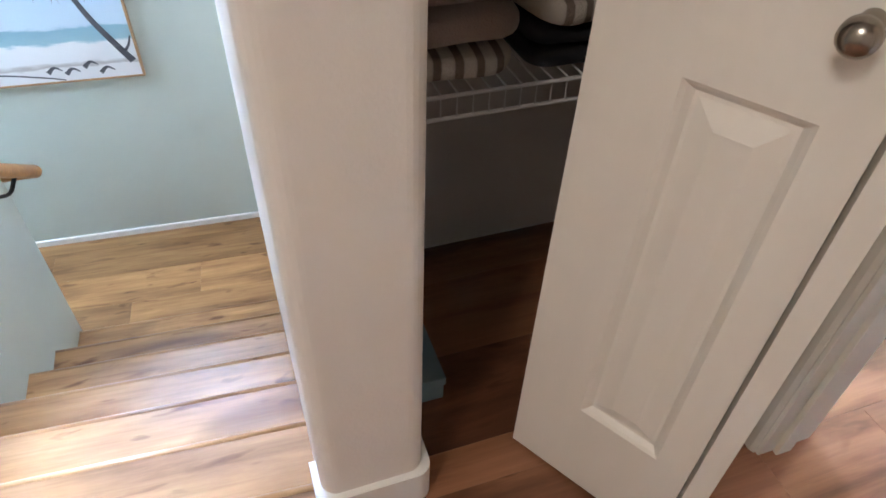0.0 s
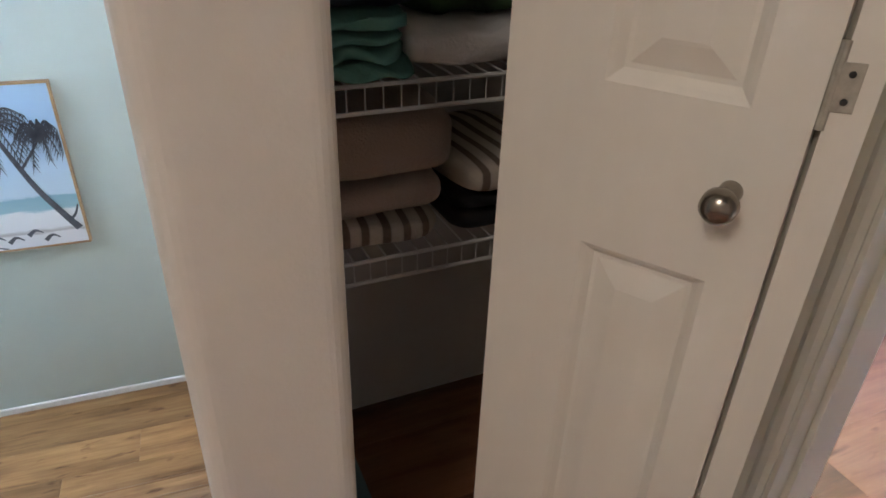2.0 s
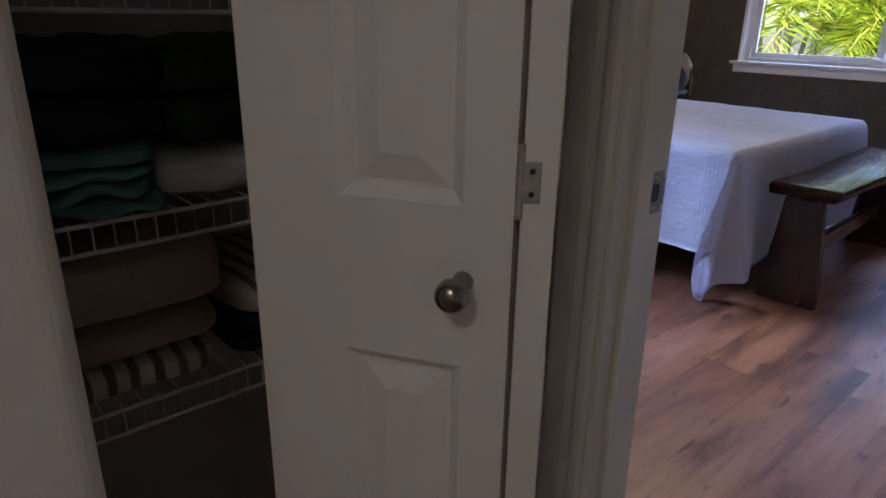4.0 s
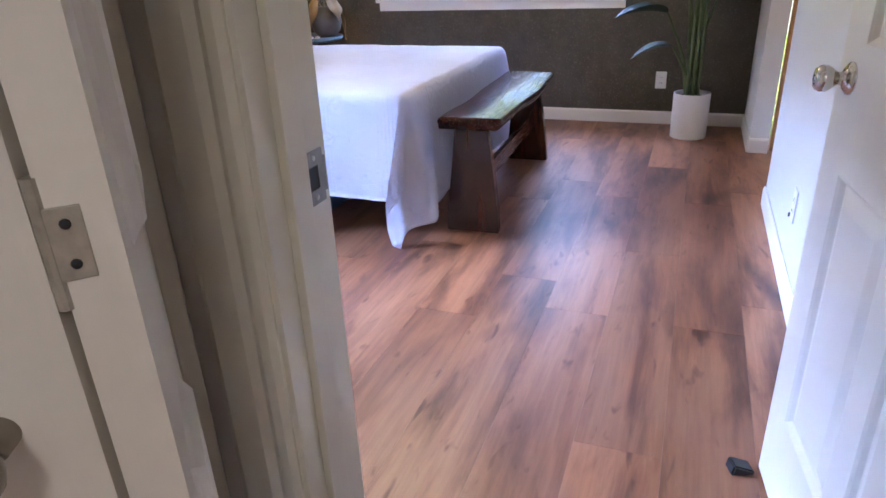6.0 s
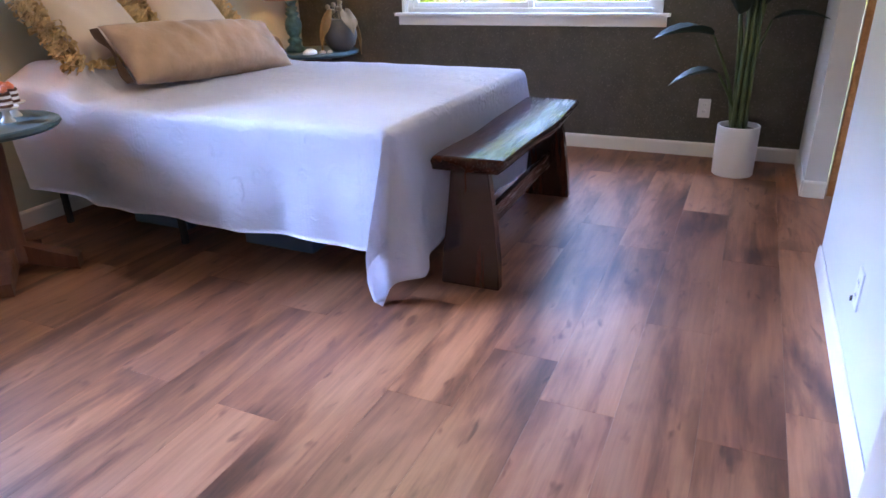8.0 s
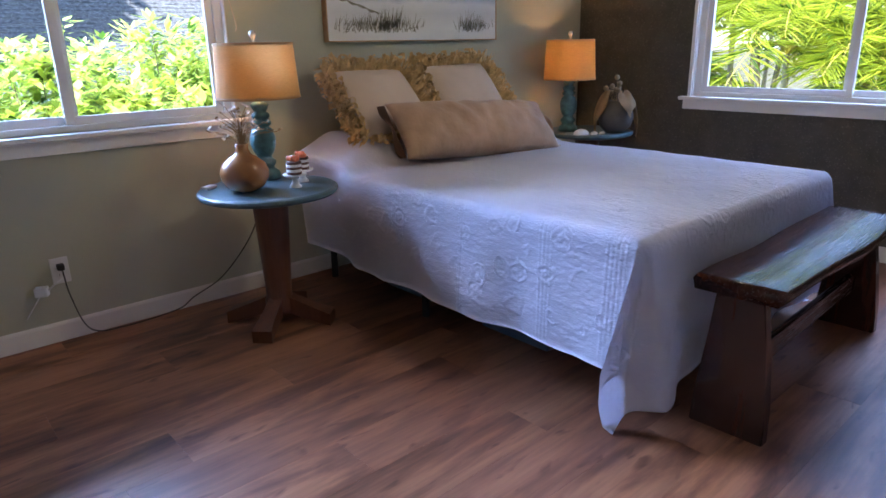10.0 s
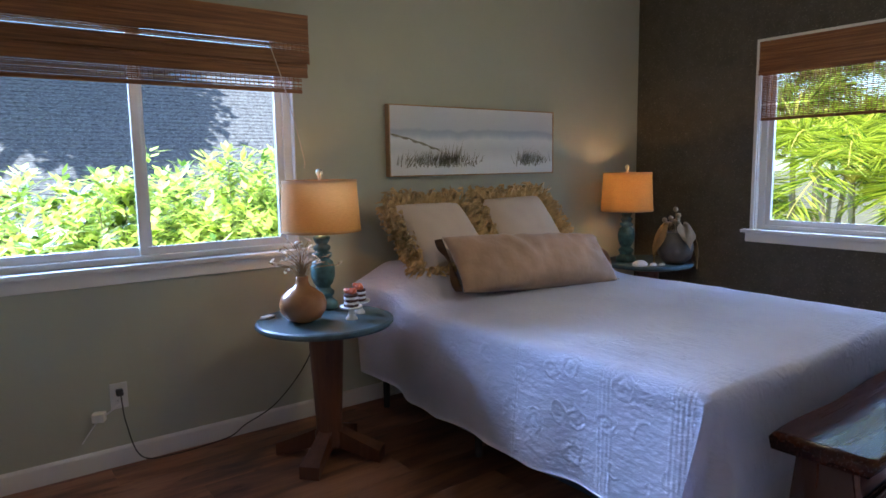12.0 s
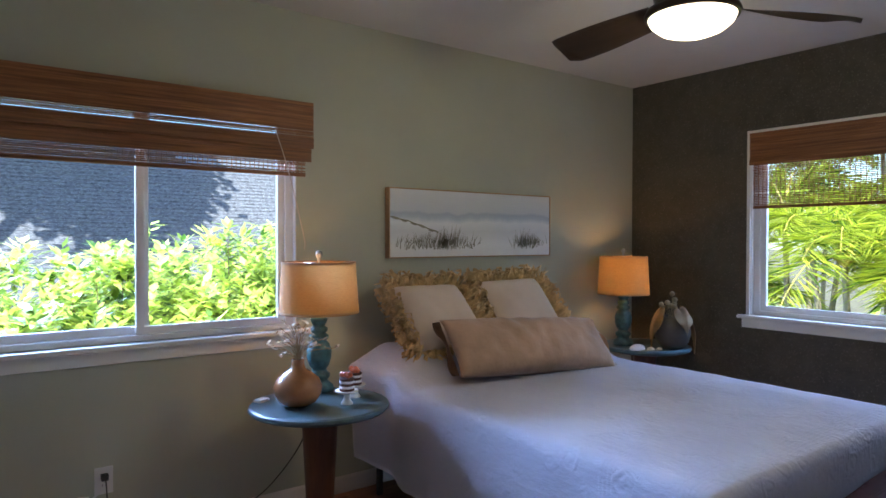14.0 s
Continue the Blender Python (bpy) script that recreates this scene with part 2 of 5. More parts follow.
def leaf_mat(name, lo, hi, rough=0.4, through=0.35):
    m, n, l, p = nodes_of(name)
    g = n.new("ShaderNodeNewGeometry")
    c = ramp(n, l, g.outputs["Random Per Island"], [(0.0, lo), (0.6, hi), (1.0, [min(1, h * 1.5) for h in hi])])
    l.new(c, p.inputs["Base Color"])
    p.inputs["Roughness"].default_value = rough
    tr, mx = n.new("ShaderNodeBsdfTranslucent"), n.new("ShaderNodeMixShader")
    l.new(c, tr.inputs[0])
    mx.inputs[0].default_value = through
    l.new(p.outputs[0], mx.inputs[1])
    l.new(tr.outputs[0], mx.inputs[2])
    l.new(mx.outputs[0], n["Material Output"].inputs[0])
    return m


def glass_mat():
    m, n, l, p = nodes_of("window glass")
    p.inputs["Transmission Weight"].default_value = 1.0
    p.inputs["Roughness"].default_value = 0.0
    p.inputs["IOR"].default_value = 1.1
    p.inputs["Base Color"].default_value = (0.97, 0.985, 0.98, 1)
    return m


def shade_mat():
    """Linen lampshade that lets the bulb's light through."""
    m, n, l, p = nodes_of("linen shade")
    vec = coords(n, l, (1, 1, 8), False)
    f = noise_tex(n, l, vec, 60, 4)
    c = ramp(n, l, f, [(0.3, (0.37, 0.20, 0.060)), (0.7, (0.46, 0.26, 0.085))])
    l.new(c, p.inputs["Base Color"])
    p.inputs["Roughness"].default_value = 0.9
    tr, mx = n.new("ShaderNodeBsdfTranslucent"), n.new("ShaderNodeMixShader")
    l.new(c, tr.inputs[0])
    mx.inputs[0].default_value = 0.27
    l.new(p.outputs[0], mx.inputs[1])
    l.new(tr.outputs[0], mx.inputs[2])
    l.new(mx.outputs[0], n["Material Output"].inputs[0])
    return m


M_SPREAD, M_MICA, M_GLASS, M_SHADE = spread_mat(), mica_wall(), glass_mat(), shade_mat()
M_LEAF = leaf_mat("shrub leaf", (0.04, 0.12, 0.01), (0.57, 0.64, 0.13), 0.30, 0.42)
M_PALM = leaf_mat("palm leaf", (0.04, 0.13, 0.010), (0.48, 0.52, 0.05), 0.35, 0.55)
M_DARKLEAF = leaf_mat("dark banana leaf", (0.008, 0.018, 0.009), (0.018, 0.034, 0.014), 0.55, 0.1)
M_BARK = mat("grey bark", (0.22, 0.17, 0.11), 0.9, var=0.3, bump=0.6, bscale=30, dist=0.01)


# ---- geometry helpers ----
def part(name, bm, material, parent=None, label="", smooth=False, kind=""):
    me = bpy.data.meshes.new(name)
    bmesh.ops.recalc_face_normals(bm, faces=bm.faces)
    bm.to_mesh(me)
    bm.free()
    me.materials.append(material)
    if smooth:
        me.polygons.foreach_set("use_smooth", [True] * len(me.polygons))
    ob = new(name, me)
    ob.parent = parent
    return tagged(ob, label, "", "", kind)


def thing(name, at, label, category, rz=0.0, group=""):
    ob = new(name)
    ob.empty_display_size = 0.1
    ob.matrix_basis = pose(*at, 0, 0, rz)
    return tagged(ob, label, category, group)


def box(bm, x0, x1, y0, y1, z0, z1, bevel=0.0):
    r = bmesh.ops.create_cube(bm, size=1.0, matrix=Matrix.LocRotScale(((x0 + x1) / 2, (y0 + y1) / 2, (z0 + z1) / 2), None, (x1 - x0, y1 - y0, z1 - z0)))
    if bevel:
        es = list({e for v in r["verts"] for e in v.link_edges})
        bmesh.ops.bevel(bm, geom=es, offset=bevel, segments=2, affect="EDGES", profile=0.6)
    return bm


def boxes(*bs, bevel=0.0):
    bm = bmesh.new()
    for b in bs:
        box(bm, *b, bevel=bevel)
    return bm


def lathe(profile, segs=28, bm=None, at=(0, 0, 0), wobble=0.0):
    bm = bm or bmesh.new()
    rings = []
    for r, z in profile:
        rings.append([bm.verts.new((at[0] + r * math.cos(a) * (1 + wobble * math.sin(3 * a + z * 20)), at[1] + r * math.sin(a), at[2] + z)) for a in (2 * math.pi * i / segs for i in range(segs))] if r > 1e-5 else [bm.verts.new((at[0], at[1], at[2] + z))])
    for a, b in zip(rings, rings[1:]):
        for i in range(segs):
            j = (i + 1) % segs
            if len(a) == 1 and len(b) > 1:
                bm.faces.new((a[0], b[i], b[j]))
            elif len(b) == 1 and len(a) > 1:
                bm.faces.new((a[i], a[j], b[0]))
            elif len(a) > 1:
                bm.faces.new((a[i], a[j], b[j], b[i]))
    return bm


def tube(points, radius, segs=8, bm=None, taper=None):
    """A round tube through the points; taper gives the radius at the end."""
    bm = bm or bmesh.new()
    pts = [Vector(p) for p in points]
    rings = []
    for i, p in enumerate(pts):
        d = (pts[min(i + 1, len(pts) - 1)] - pts[max(i - 1, 0)]).normalized()
        up = Vector((0, 0, 1)) if abs(d.z) < 0.95 else Vector((1, 0, 0))
        a = d.cross(up).normalized()
        b = d.cross(a)
        r = radius if taper is None else radius + (taper - radius) * i / (len(pts) - 1)
        rings.append([bm.verts.new(p + r * (a * math.cos(t) + b * math.sin(t))) for t in (2 * math.pi * k / segs for k in range(segs))])
    for u, v in zip(rings, rings[1:]):
        for i in range(segs):
            bm.faces.new((u[i], u[(i + 1) % segs], v[(i + 1) % segs], v[i]))
    bm.faces.new(rings[0])
    bm.faces.new(rings[-1][::-1])
    return bm


def curve_points(*ctrl, steps=8):
    """Points on a smooth curve through the control points."""
    c = [Vector(p) for p in ctrl]
    c = [c[0] * 2 - c[1]] + c + [c[-1] * 2 - c[-2]]
    out = []
    for i in range(1, len(c) - 2):
        for k in range(steps):
            t = k / steps
            a, b, d, e = c[i - 1], c[i], c[i + 1], c[i + 2]
            out.append(0.5 * (2 * b + (d - a) * t + (2 * a - 5 * b + 4 * d - e) * t * t + (3 * b - a - 3 * d + e) * t ** 3))
    return out + [c[-2]]


def grid_mesh(bm, nu, nv, f, close_u=False):
    vs = [[bm.verts.new(f(i / nu, j / nv)) for j in range(nv + 1)] for i in range(nu if close_u else nu + 1)]
    k = len(vs)
    for i in range(k if close_u else k - 1):
        for j in range(nv):
            a, b = vs[i], vs[(i + 1) % k]
            bm.faces.new((a[j], b[j], b[j + 1], a[j + 1]))
    return bm


def extrude_profile(profile, length, bm=None, m=Matrix()):
    """A moulding: the (across, out) profile, run along the local z axis."""
    bm = bm or bmesh.new()
    lo = [bm.verts.new(m @ Vector((a, b, 0))) for a, b in profile]
    hi = [bm.verts.new(m @ Vector((a, b, length))) for a, b in profile]
    k = len(profile)
    for i in range(k):
        bm.faces.new((lo[i], lo[(i + 1) % k], hi[(i + 1) % k], hi[i]))
    bm.faces.new(lo)
    bm.faces.new(hi[::-1])
    return bm


def structure(name, bm, material, label, smooth=False):
    return tagged(part(name, bm, material, None, label, smooth), kind="structure", category=name.split("_")[0])


# ---- the setting ----
XW0, XW1, XE, YS, YN, ZC = 1.865, 1.98, 6.216, 0.685, 4.262, 2.50
NW = (2.06, 3.48, 0.895, 2.00)   # north window opening: x, x, z, z
EW = (1.60, 3.34, 0.865, 2.035)  # east window opening: y, y, z, z

structure("wall_north", boxes((1.98, NW[0], YN, YN + 0.13, 0, ZC), (NW[1], XE + 0.13, YN, YN + 0.13, 0, ZC), (NW[0], NW[1], YN, YN + 0.13, 0, NW[2]), (NW[0], NW[1], YN, YN + 0.13, NW[3], ZC)), M_SAGE, "sage grey painted bedroom wall behind the bed")
structure("wall_east", boxes((XE, XE + 0.13, 0.685, EW[0], 0, ZC), (XE, XE + 0.13, EW[1], YN, 0, ZC), (XE, XE + 0.13, EW[0], EW[1], 0, EW[2]), (XE, XE + 0.13, EW[0], EW[1], EW[3], ZC)), M_MICA, "dark taupe textured accent wall with mica flecks")
structure("wall_south", boxes((XW1, 4.65, YS - 0.14, YS, 0, ZC), (4.65, 5.57, YS - 0.14, YS, 2.2, ZC), (5.57, XE + 0.13, 0.605, YS + 0.024, 0, ZC)), M_WHITEWALL, "white painted bedroom wall with an open passage")
structure("wall_west", boxes((XW0, XW1, 1.467, YN + 0.13, 0, ZC), (XW0, XW1, 0.667, 1.467, 2.06, ZC), (XW0, XW1, -0.9, 0.667, 0, ZC)), M_HALL, "cream wall holding the bedroom doorway")
structure("ceiling", boxes((-1.2, XE + 0.3, -1.0, YN + 0.13, ZC, ZC + 0.1)), M_CEIL, "matt off-white plaster ceiling")

# passage beyond the south opening
structure("wall_passage", boxes((4.3, 4.4, -1.2, YS - 0.14, 0, ZC), (5.95, 6.05, -1.2, YS - 0.14, 0, ZC), (4.3, 6.05, -1.3, -1.2, 0, ZC)), M_HALL, "cream painted passage walls")

# hall, closet and stairwell
PX0, PX1, PY = 1.061, 1.235, 1.575


def bullnose_wall():
    bm = bmesh.new()
    r = 0.028
    pts = [(PX0, 4.13), (PX0, PY + r)]
    pts += [(PX0 + r - r * math.cos(a), PY + r - r * math.sin(a)) for a in (math.pi / 2 * k / 6 for k in range(1, 7))]
    pts += [(PX1 - r + r * math.sin(a), PY + r - r * math.cos(a)) for a in (math.pi / 2 * k / 6 for k in range(0, 7))]
    pts += [(PX1, PY + 0.12), (1.19, PY + 0.12), (1.19, 4.13)]
    return extrude_profile(pts, ZC + 2.7, bm, Matrix.Translation((0, 0, -2.7)))


structure("wall_stair_right", bullnose_wall(), M_HALL, "cream wall end with rounded corners beside the stairs")
structure("wall_closet", boxes((1.19, XW0, 2.19, 2.3, 0, ZC), (1.19, XW0, PY, PY + 0.11, 2.05, ZC), (1.80, XW0, PY, PY + 0.11, 0, 2.05)), M_CLOSET, "plain closet walls, greyer and darker than the hall's")
SKEW = Matrix.Translation((0.76, 2.3, 0)) @ Matrix.Rotation(radians(-4.0), 4, "Z") @ Matrix.Translation((-0.76, -2.3, 0))
STAIR = Matrix.Translation((0, 0.015, 0)) @ SKEW
BACK = Matrix.Translation((0, -0.077, 0)) @ SKEW
SWIN = (0.02, 0.88, 0.825, 1.62)  # stair window opening: x, x, z, z
structure("wall_stair_back", boxes((-1.3, SWIN[0], 4.115, 4.235, -2.7, ZC), (SWIN[1], 1.055, 4.115, 4.235, -2.7, ZC), (SWIN[0], SWIN[1], 4.115, 4.235, -2.7, SWIN[2]), (SWIN[0], SWIN[1], 4.115, 4.235, SWIN[3], ZC)), M_STAIRWALL, "pale green stairwell wall with a window").matrix_world = BACK
structure("wall_stair_middle", boxes((0.10, 0.22, 1.64, 3.30, -2.7, ZC)), M_STAIRWALL, "pale green wall between the stair flights")
structure("wall_stair_west", boxes((-1.3, -1.2, 1.5, 4.215, -2.7, ZC)), M_STAIRWALL, "pale green outer stairwell wall")
structure("wall_stair_front", boxes((-1.3, 0.10, 1.5, 1.64, -2.7, ZC)), M_STAIRWALL, "pale green wall closing the lower flight")
structure("wall_hall", boxes((-0.55, -0.45, -0.9, 1.5, 0, ZC), (-0.55, XW0, -1.0, -0.9, 0, ZC)), M_HALL, "cream painted hall walls")

# floors: a dark bed with planks laid on it
floor = structure("floor", boxes((XW0, XE, 0.55, YN, -0.2, -0.008), (-0.5, XW0, -0.9, 1.64, -0.2, -0.008), (PX1 - 0.03, XW0, 1.64, 2.19, -0.2, -0.008)), M_GAP, "oak-look vinyl plank floor")
passage_floor = structure("floor_passage", boxes((4.4, 5.95, -1.2, 0.55, -0.2, -0.002)), mat("pale tile", (0.62, 0.50, 0.36), 0.35, var=0.06), "pale beige passage floor")
landing = structure("floor_landing", boxes((-1.2, PX0, 3.16, 4.115, -1.5, -1.268), (-1.2, 0.1, 1.64, 3.16, -2.7, -2.6)), M_GAP, "honey oak stair landing")
landing.matrix_world = BACK

plank_meshes = {}


def plank(parent, material, x0, x1, y0, y1, z, name="plank"):
    """One plank with eased edges, its top at z."""
    key = (round(x1 - x0, 3), round(y1 - y0, 3), material.name)
    if key not in plank_meshes:
        bm = bmesh.new()
        a, b, e = (x1 - x0) / 2 - 0.0001, (y1 - y0) / 2 - 0.0001, 0.0006
        lo = [bm.verts.new((sx * a, sy * b, -0.008)) for sx, sy in ((-1, -1), (1, -1), (1, 1), (-1, 1))]
        md = [bm.verts.new((sx * a, sy * b, -0.0005)) for sx, sy in ((-1, -1), (1, -1), (1, 1), (-1, 1))]
        hi = [bm.verts.new((sx * (a - e), sy * (b - e), 0)) for sx, sy in ((-1, -1), (1, -1), (1, 1), (-1, 1))]
        bm.faces.new(hi)
        for u, v in ((lo, md), (md, hi)):
            for i in range(4):
                bm.faces.new((u[i], u[(i + 1) % 4], v[(i + 1) % 4], v[i]))
        me = bpy.data.meshes.new(name)
        bmesh.ops.recalc_face_normals(bm, faces=bm.faces)
        bm.to_mesh(me)
        bm.free()
        me.materials.append(material)
        plank_meshes[key] = me
    ob = new(name, plank_meshes[key])
    ob.location = ((x0 + x1) / 2, (y0 + y1) / 2, z)
    ob.parent = parent
    return ob


def lay(parent, material, x0, x1, y0, y1, z, first, width, ends, length=1.22, dark=(), other=None):
    """Rows along x of planks between the walls; ends gives a joint's x for a row, else a staggered one."""
    row = math.floor((y0 - first) / width)
    while first + row * width < y1 - 0.004:
        a, b = max(y0, first + row * width), min(y1, first + (row + 1) * width)
        if b - a > 0.004:
            j = ends.get(row, 0.37 + (row * 0.47) % 1.22)
            x = j - length * math.ceil((j - x0) / length)
            while x < x1 - 0.002:
                u, v = max(x0, x), min(x1, x + length)
                if v - u > 0.004:
                    plank(parent, other if (row, round((x - j) / length)) in dark else material, u, v, a, b, z)
                x += length
        row += 1


# ---- trim ----
BASE = [(0, 0), (0, 0.085), (0.005, 0.090), (0.009, 0.084), (0.012, 0.075), (0.012, 0)]


def baseboard(x0, y0, x1, y1, z=0.0, label="white painted baseboard", high=1.0):
    """Runs from one point to the other with its face on the left-hand side."""
    d = Vector((x1 - x0, y1 - y0, 0))
    ln = d.length
    d.normalize()
    out = Vector((-d.y, d.x, 0))
    m = Matrix.Translation((x0, y0, z)) @ Matrix(((out.x, 0, d.x, 0), (out.y, 0, d.y, 0), (0, 1, 0, 0), (0, 0, 0, 1)))
    bm = extrude_profile([(p, q * high) for p, q in BASE], ln, None, m)
    return structure("baseboard", bm, M_TRIM, label)


baseboard(XE, YN, XW1, YN)
baseboard(XE, 0.709, XE, YN)
baseboard(XW1, YS, 4.65, YS)
baseboard(5.57, 0.709, XE, 0.709)
baseboard(5.57, 0.605, 5.57, 0.709)
baseboard(XW1, YN, XW1, 1.53)
baseboard(PX0 - 0.004, 4.115, -1.2, 4.115, -1.26, "thin white floor trim", 0.4).matrix_world = BACK
CAS = [(0, 0), (0, 0.008), (0.006, 0.012), (0.014, 0.012), (0.02, 0.008), (0.028, 0.013), (0.052, 0.016), (0.058, 0.012), (0.058, 0)]


def casing(name, origin, across, out, length, label, scale=1.0):
    a, o, u = Vector(across), Vector(out), Vector((0, 0, 1))
    m = Matrix.Translation(origin) @ Matrix(((a.x, o.x, u.x, 0), (a.y, o.y, u.y, 0), (a.z, o.z, u.z, 0), (0, 0, 0, 1)))
    bm = extrude_profile([(p * scale, q) for p, q in CAS], length, None, m)
    return structure(name, bm, M_CASING, label)


# bedroom doorway: jamb, stop and casings, strike plate
structure("door_frame", boxes((XW0 - 0.004, XW1 + 0.004, 1.447, 1.467, 0, 2.04), (XW0 - 0.004, XW1 + 0.004, 0.667, 0.687, 0, 2.04), (XW0 - 0.004, XW1 + 0.004, 0.667, 1.467, 2.04, 2.06), (1.895, 1.93, 1.436, 1.447, 0, 2.04), (1.895, 1.93, 0.687, 0.698, 0, 2.04), bevel=0.0015), M_CASING, "off-white painted bedroom door frame")
casing("trim_hall_side", (XW0, 1.455, 0), (0, 1, 0), (-1, 0, 0), 2.1, "off-white moulded door casing", 1.45)
casing("trim_hall_side", (XW0, 0.679, 0), (0, -1, 0), (-1, 0, 0), 2.1, "off-white moulded door casing")
casing("trim_room_side", (XW1, 1.455, 0), (0, 1, 0), (1, 0, 0), 2.1, "off-white moulded door casing")
casing("trim_closet", (1.80, PY, 0), (1, 0, 0), (0, -1, 0), 2.1, "off-white moulded closet casing", 0.9)


M_STRIKE = mat("tarnished nickel", (0.22, 0.20, 0.17), 0.35, 1.0, var=0.2, scale=40, bump=0.03)


def strike():
    e = thing("strike_plate", (1.954, 1.447, 0.92), "nickel strike plate on the door jamb", "strike plate")
    bm = boxes((-0.019, -0.012, -0.002, 0, -0.03, 0.03), (0.008, 0.019, -0.002, 0, -0.03, 0.03), (-0.012, 0.008, -0.002, 0, 0.013, 0.03), (-0.012, 0.008, -0.002, 0, -0.03, -0.013))
    box(bm, 0.019, 0.024, -0.002, 0.004, -0.02, 0.02)
    part("plate", bm, M_STRIKE, e)
    part("latch_hole", boxes((-0.012, 0.008, -0.0008, 0, -0.013, 0.013)), M_BLACK, e, "dark latch hole")
    for z in (-0.022, 0.022):
        part("screw", lathe([(0, 0.0014), (0.003, 0.001), (0.0035, 0)], 10, None, (0, 0, 0)), M_NICKEL, e).matrix_basis = pose(0, -0.002, z, 90)


strike()


# ---- panelled doors ----
def panel_rings(bm, u0, u1, z0, z1, y, sgn):
    """A sunk and raised field in a door face at y, facing sgn."""
    prev = None
    for inset, depth in ((0, 0), (0.006, 0.004), (0.013, 0.011), (0.018, 0.011), (0.042, 0.003), (0.046, 0.002)):
        r = [bm.verts.new((u, y - sgn * depth, z)) for u, z in ((u0 + inset, z0 + inset), (u1 - inset, z0 + inset), (u1 - inset, z1 - inset), (u0 + inset, z1 - inset))]
        if prev:
            for i in range(4):
                bm.faces.new((prev[i], prev[(i + 1) % 4], r[(i + 1) % 4], r[i]))
        prev = r
    bm.faces.new(prev)


def door_leaf(parent, w, h, th, fields, material):
    """The slab (face at y=0, back at y=th) and its moulded fields."""
    us = sorted({0, w} | {u for f in fields for u in f[:2]})
    zs = sorted({0.012, h} | {z for f in fields for z in f[2:]})
    bm = bmesh.new()
    for a, b in zip(us, us[1:]):
        for c, d in zip(zs, zs[1:]):
            mid = ((a + b) / 2, (c + d) / 2)
            if not any(f[0] < mid[0] < f[1] and f[2] < mid[1] < f[3] for f in fields):
                box(bm, a, b, 0, th, c, d)
    bmesh.ops.remove_doubles(bm, verts=bm.verts, dist=1e-5)
    part("slab", bm, material, parent)
    for f in fields:
        bm = bmesh.new()
        panel_rings(bm, *f, 0, -1)
        panel_rings(bm, *f, th, 1)
        part("panel", bm, material, parent)


def round_knob(parent, at, out, material, r=0.026, rose=0.0):
    """A knob on a stem; out is the turn about z of its axis from -y."""
    prof = [(0.011, 0), (0.010, 0.014), (0.008, 0.018), (0.010, 0.022), (r * 0.8, 0.028), (r, 0.036), (r * 0.96, 0.045), (r * 0.7, 0.052), (0, 0.055)]
    if rose:
        prof = [(rose, 0), (rose, 0.004), (rose * 0.7, 0.010), (0.012, 0.012), (0.011, 0.02), (0.013, 0.024), (r * 0.75, 0.029), (r, 0.038), (r, 0.048), (r * 0.8, 0.055), (r * 0.3, 0.058), (0, 0.0585)]
    k = part("knob", lathe(prof, 28), material, parent, "round metal knob", True)
    k.matrix_basis = pose(*at, 90, 0, out)
    return k


O, D = Vector((1.426, 1.621, 0)), Vector((0.5125, -0.8587, 0))
bif = thing("closet_door", O, "off-white folding closet door standing half open", "door", math.degrees(math.atan2(D.y, D.x)))
door_leaf(bif, 0.2925, 2.0, 0.03, [(0.109, 0.243, 0.214, 0.803), (0.108, 0.242, 0.979, 1.88)], M_DOOR)
round_knob(bif, (0.244, 0, 0.901), 0, M_KNOB, 0.0168)
for z in (0.12, 1.008, 1.8):
    hb = tube([(0.2965, 0.002, z - 0.036), (0.2965, 0.002, z + 0.036)], 0.0042, 10)
    hg = part("hinge", hb, M_HINGE, bif, "small worn hinge")
    lf = part("leaf", boxes((-0.001, 0.017, -0.0015, 0.0015, -0.020, 0.020), bevel=0.0006), M_HINGE, hg)
    lf.matrix_basis = pose(0.299, 0.0005, z, 0, 0, 15)
    for dz in (-0.011, 0.011):
        part("screw", lathe([(0, 0.002), (0.0025, 0.0015), (0.003, 0)], 10), M_BLACK, hg).matrix_basis = pose(0.3075, 0.0015, z + dz, 90, 0, 15)
bif2 = thing("closet_door", (1.5795, 1.3645, 0), "off-white folding closet door leaf behind the first", "door", 45)
door_leaf(bif2, 0.305, 2.0, -0.032, [(0.066, 0.204, 0.227, 0.796), (0.066, 0.204, 0.975, 1.88)], M_DOOR)

bd = thing("door_1", (1.988, 0.692, 0), "white panelled bedroom door standing open", "door", 7.5)
door_leaf(bd, 0.755, 2.03, 0.035, [(0.10, 0.34, 0.22, 0.76), (0.415, 0.655, 0.22, 0.76), (0.10, 0.34, 0.98, 1.58), (0.415, 0.655, 0.98, 1.58), (0.10, 0.34, 1.66, 1.9), (0.415, 0.655, 1.66, 1.9)], M_WDOOR)
round_knob(bd, (0.692, 0.035, 0.92), 180, M_CHROME, 0.0225, 0.028)


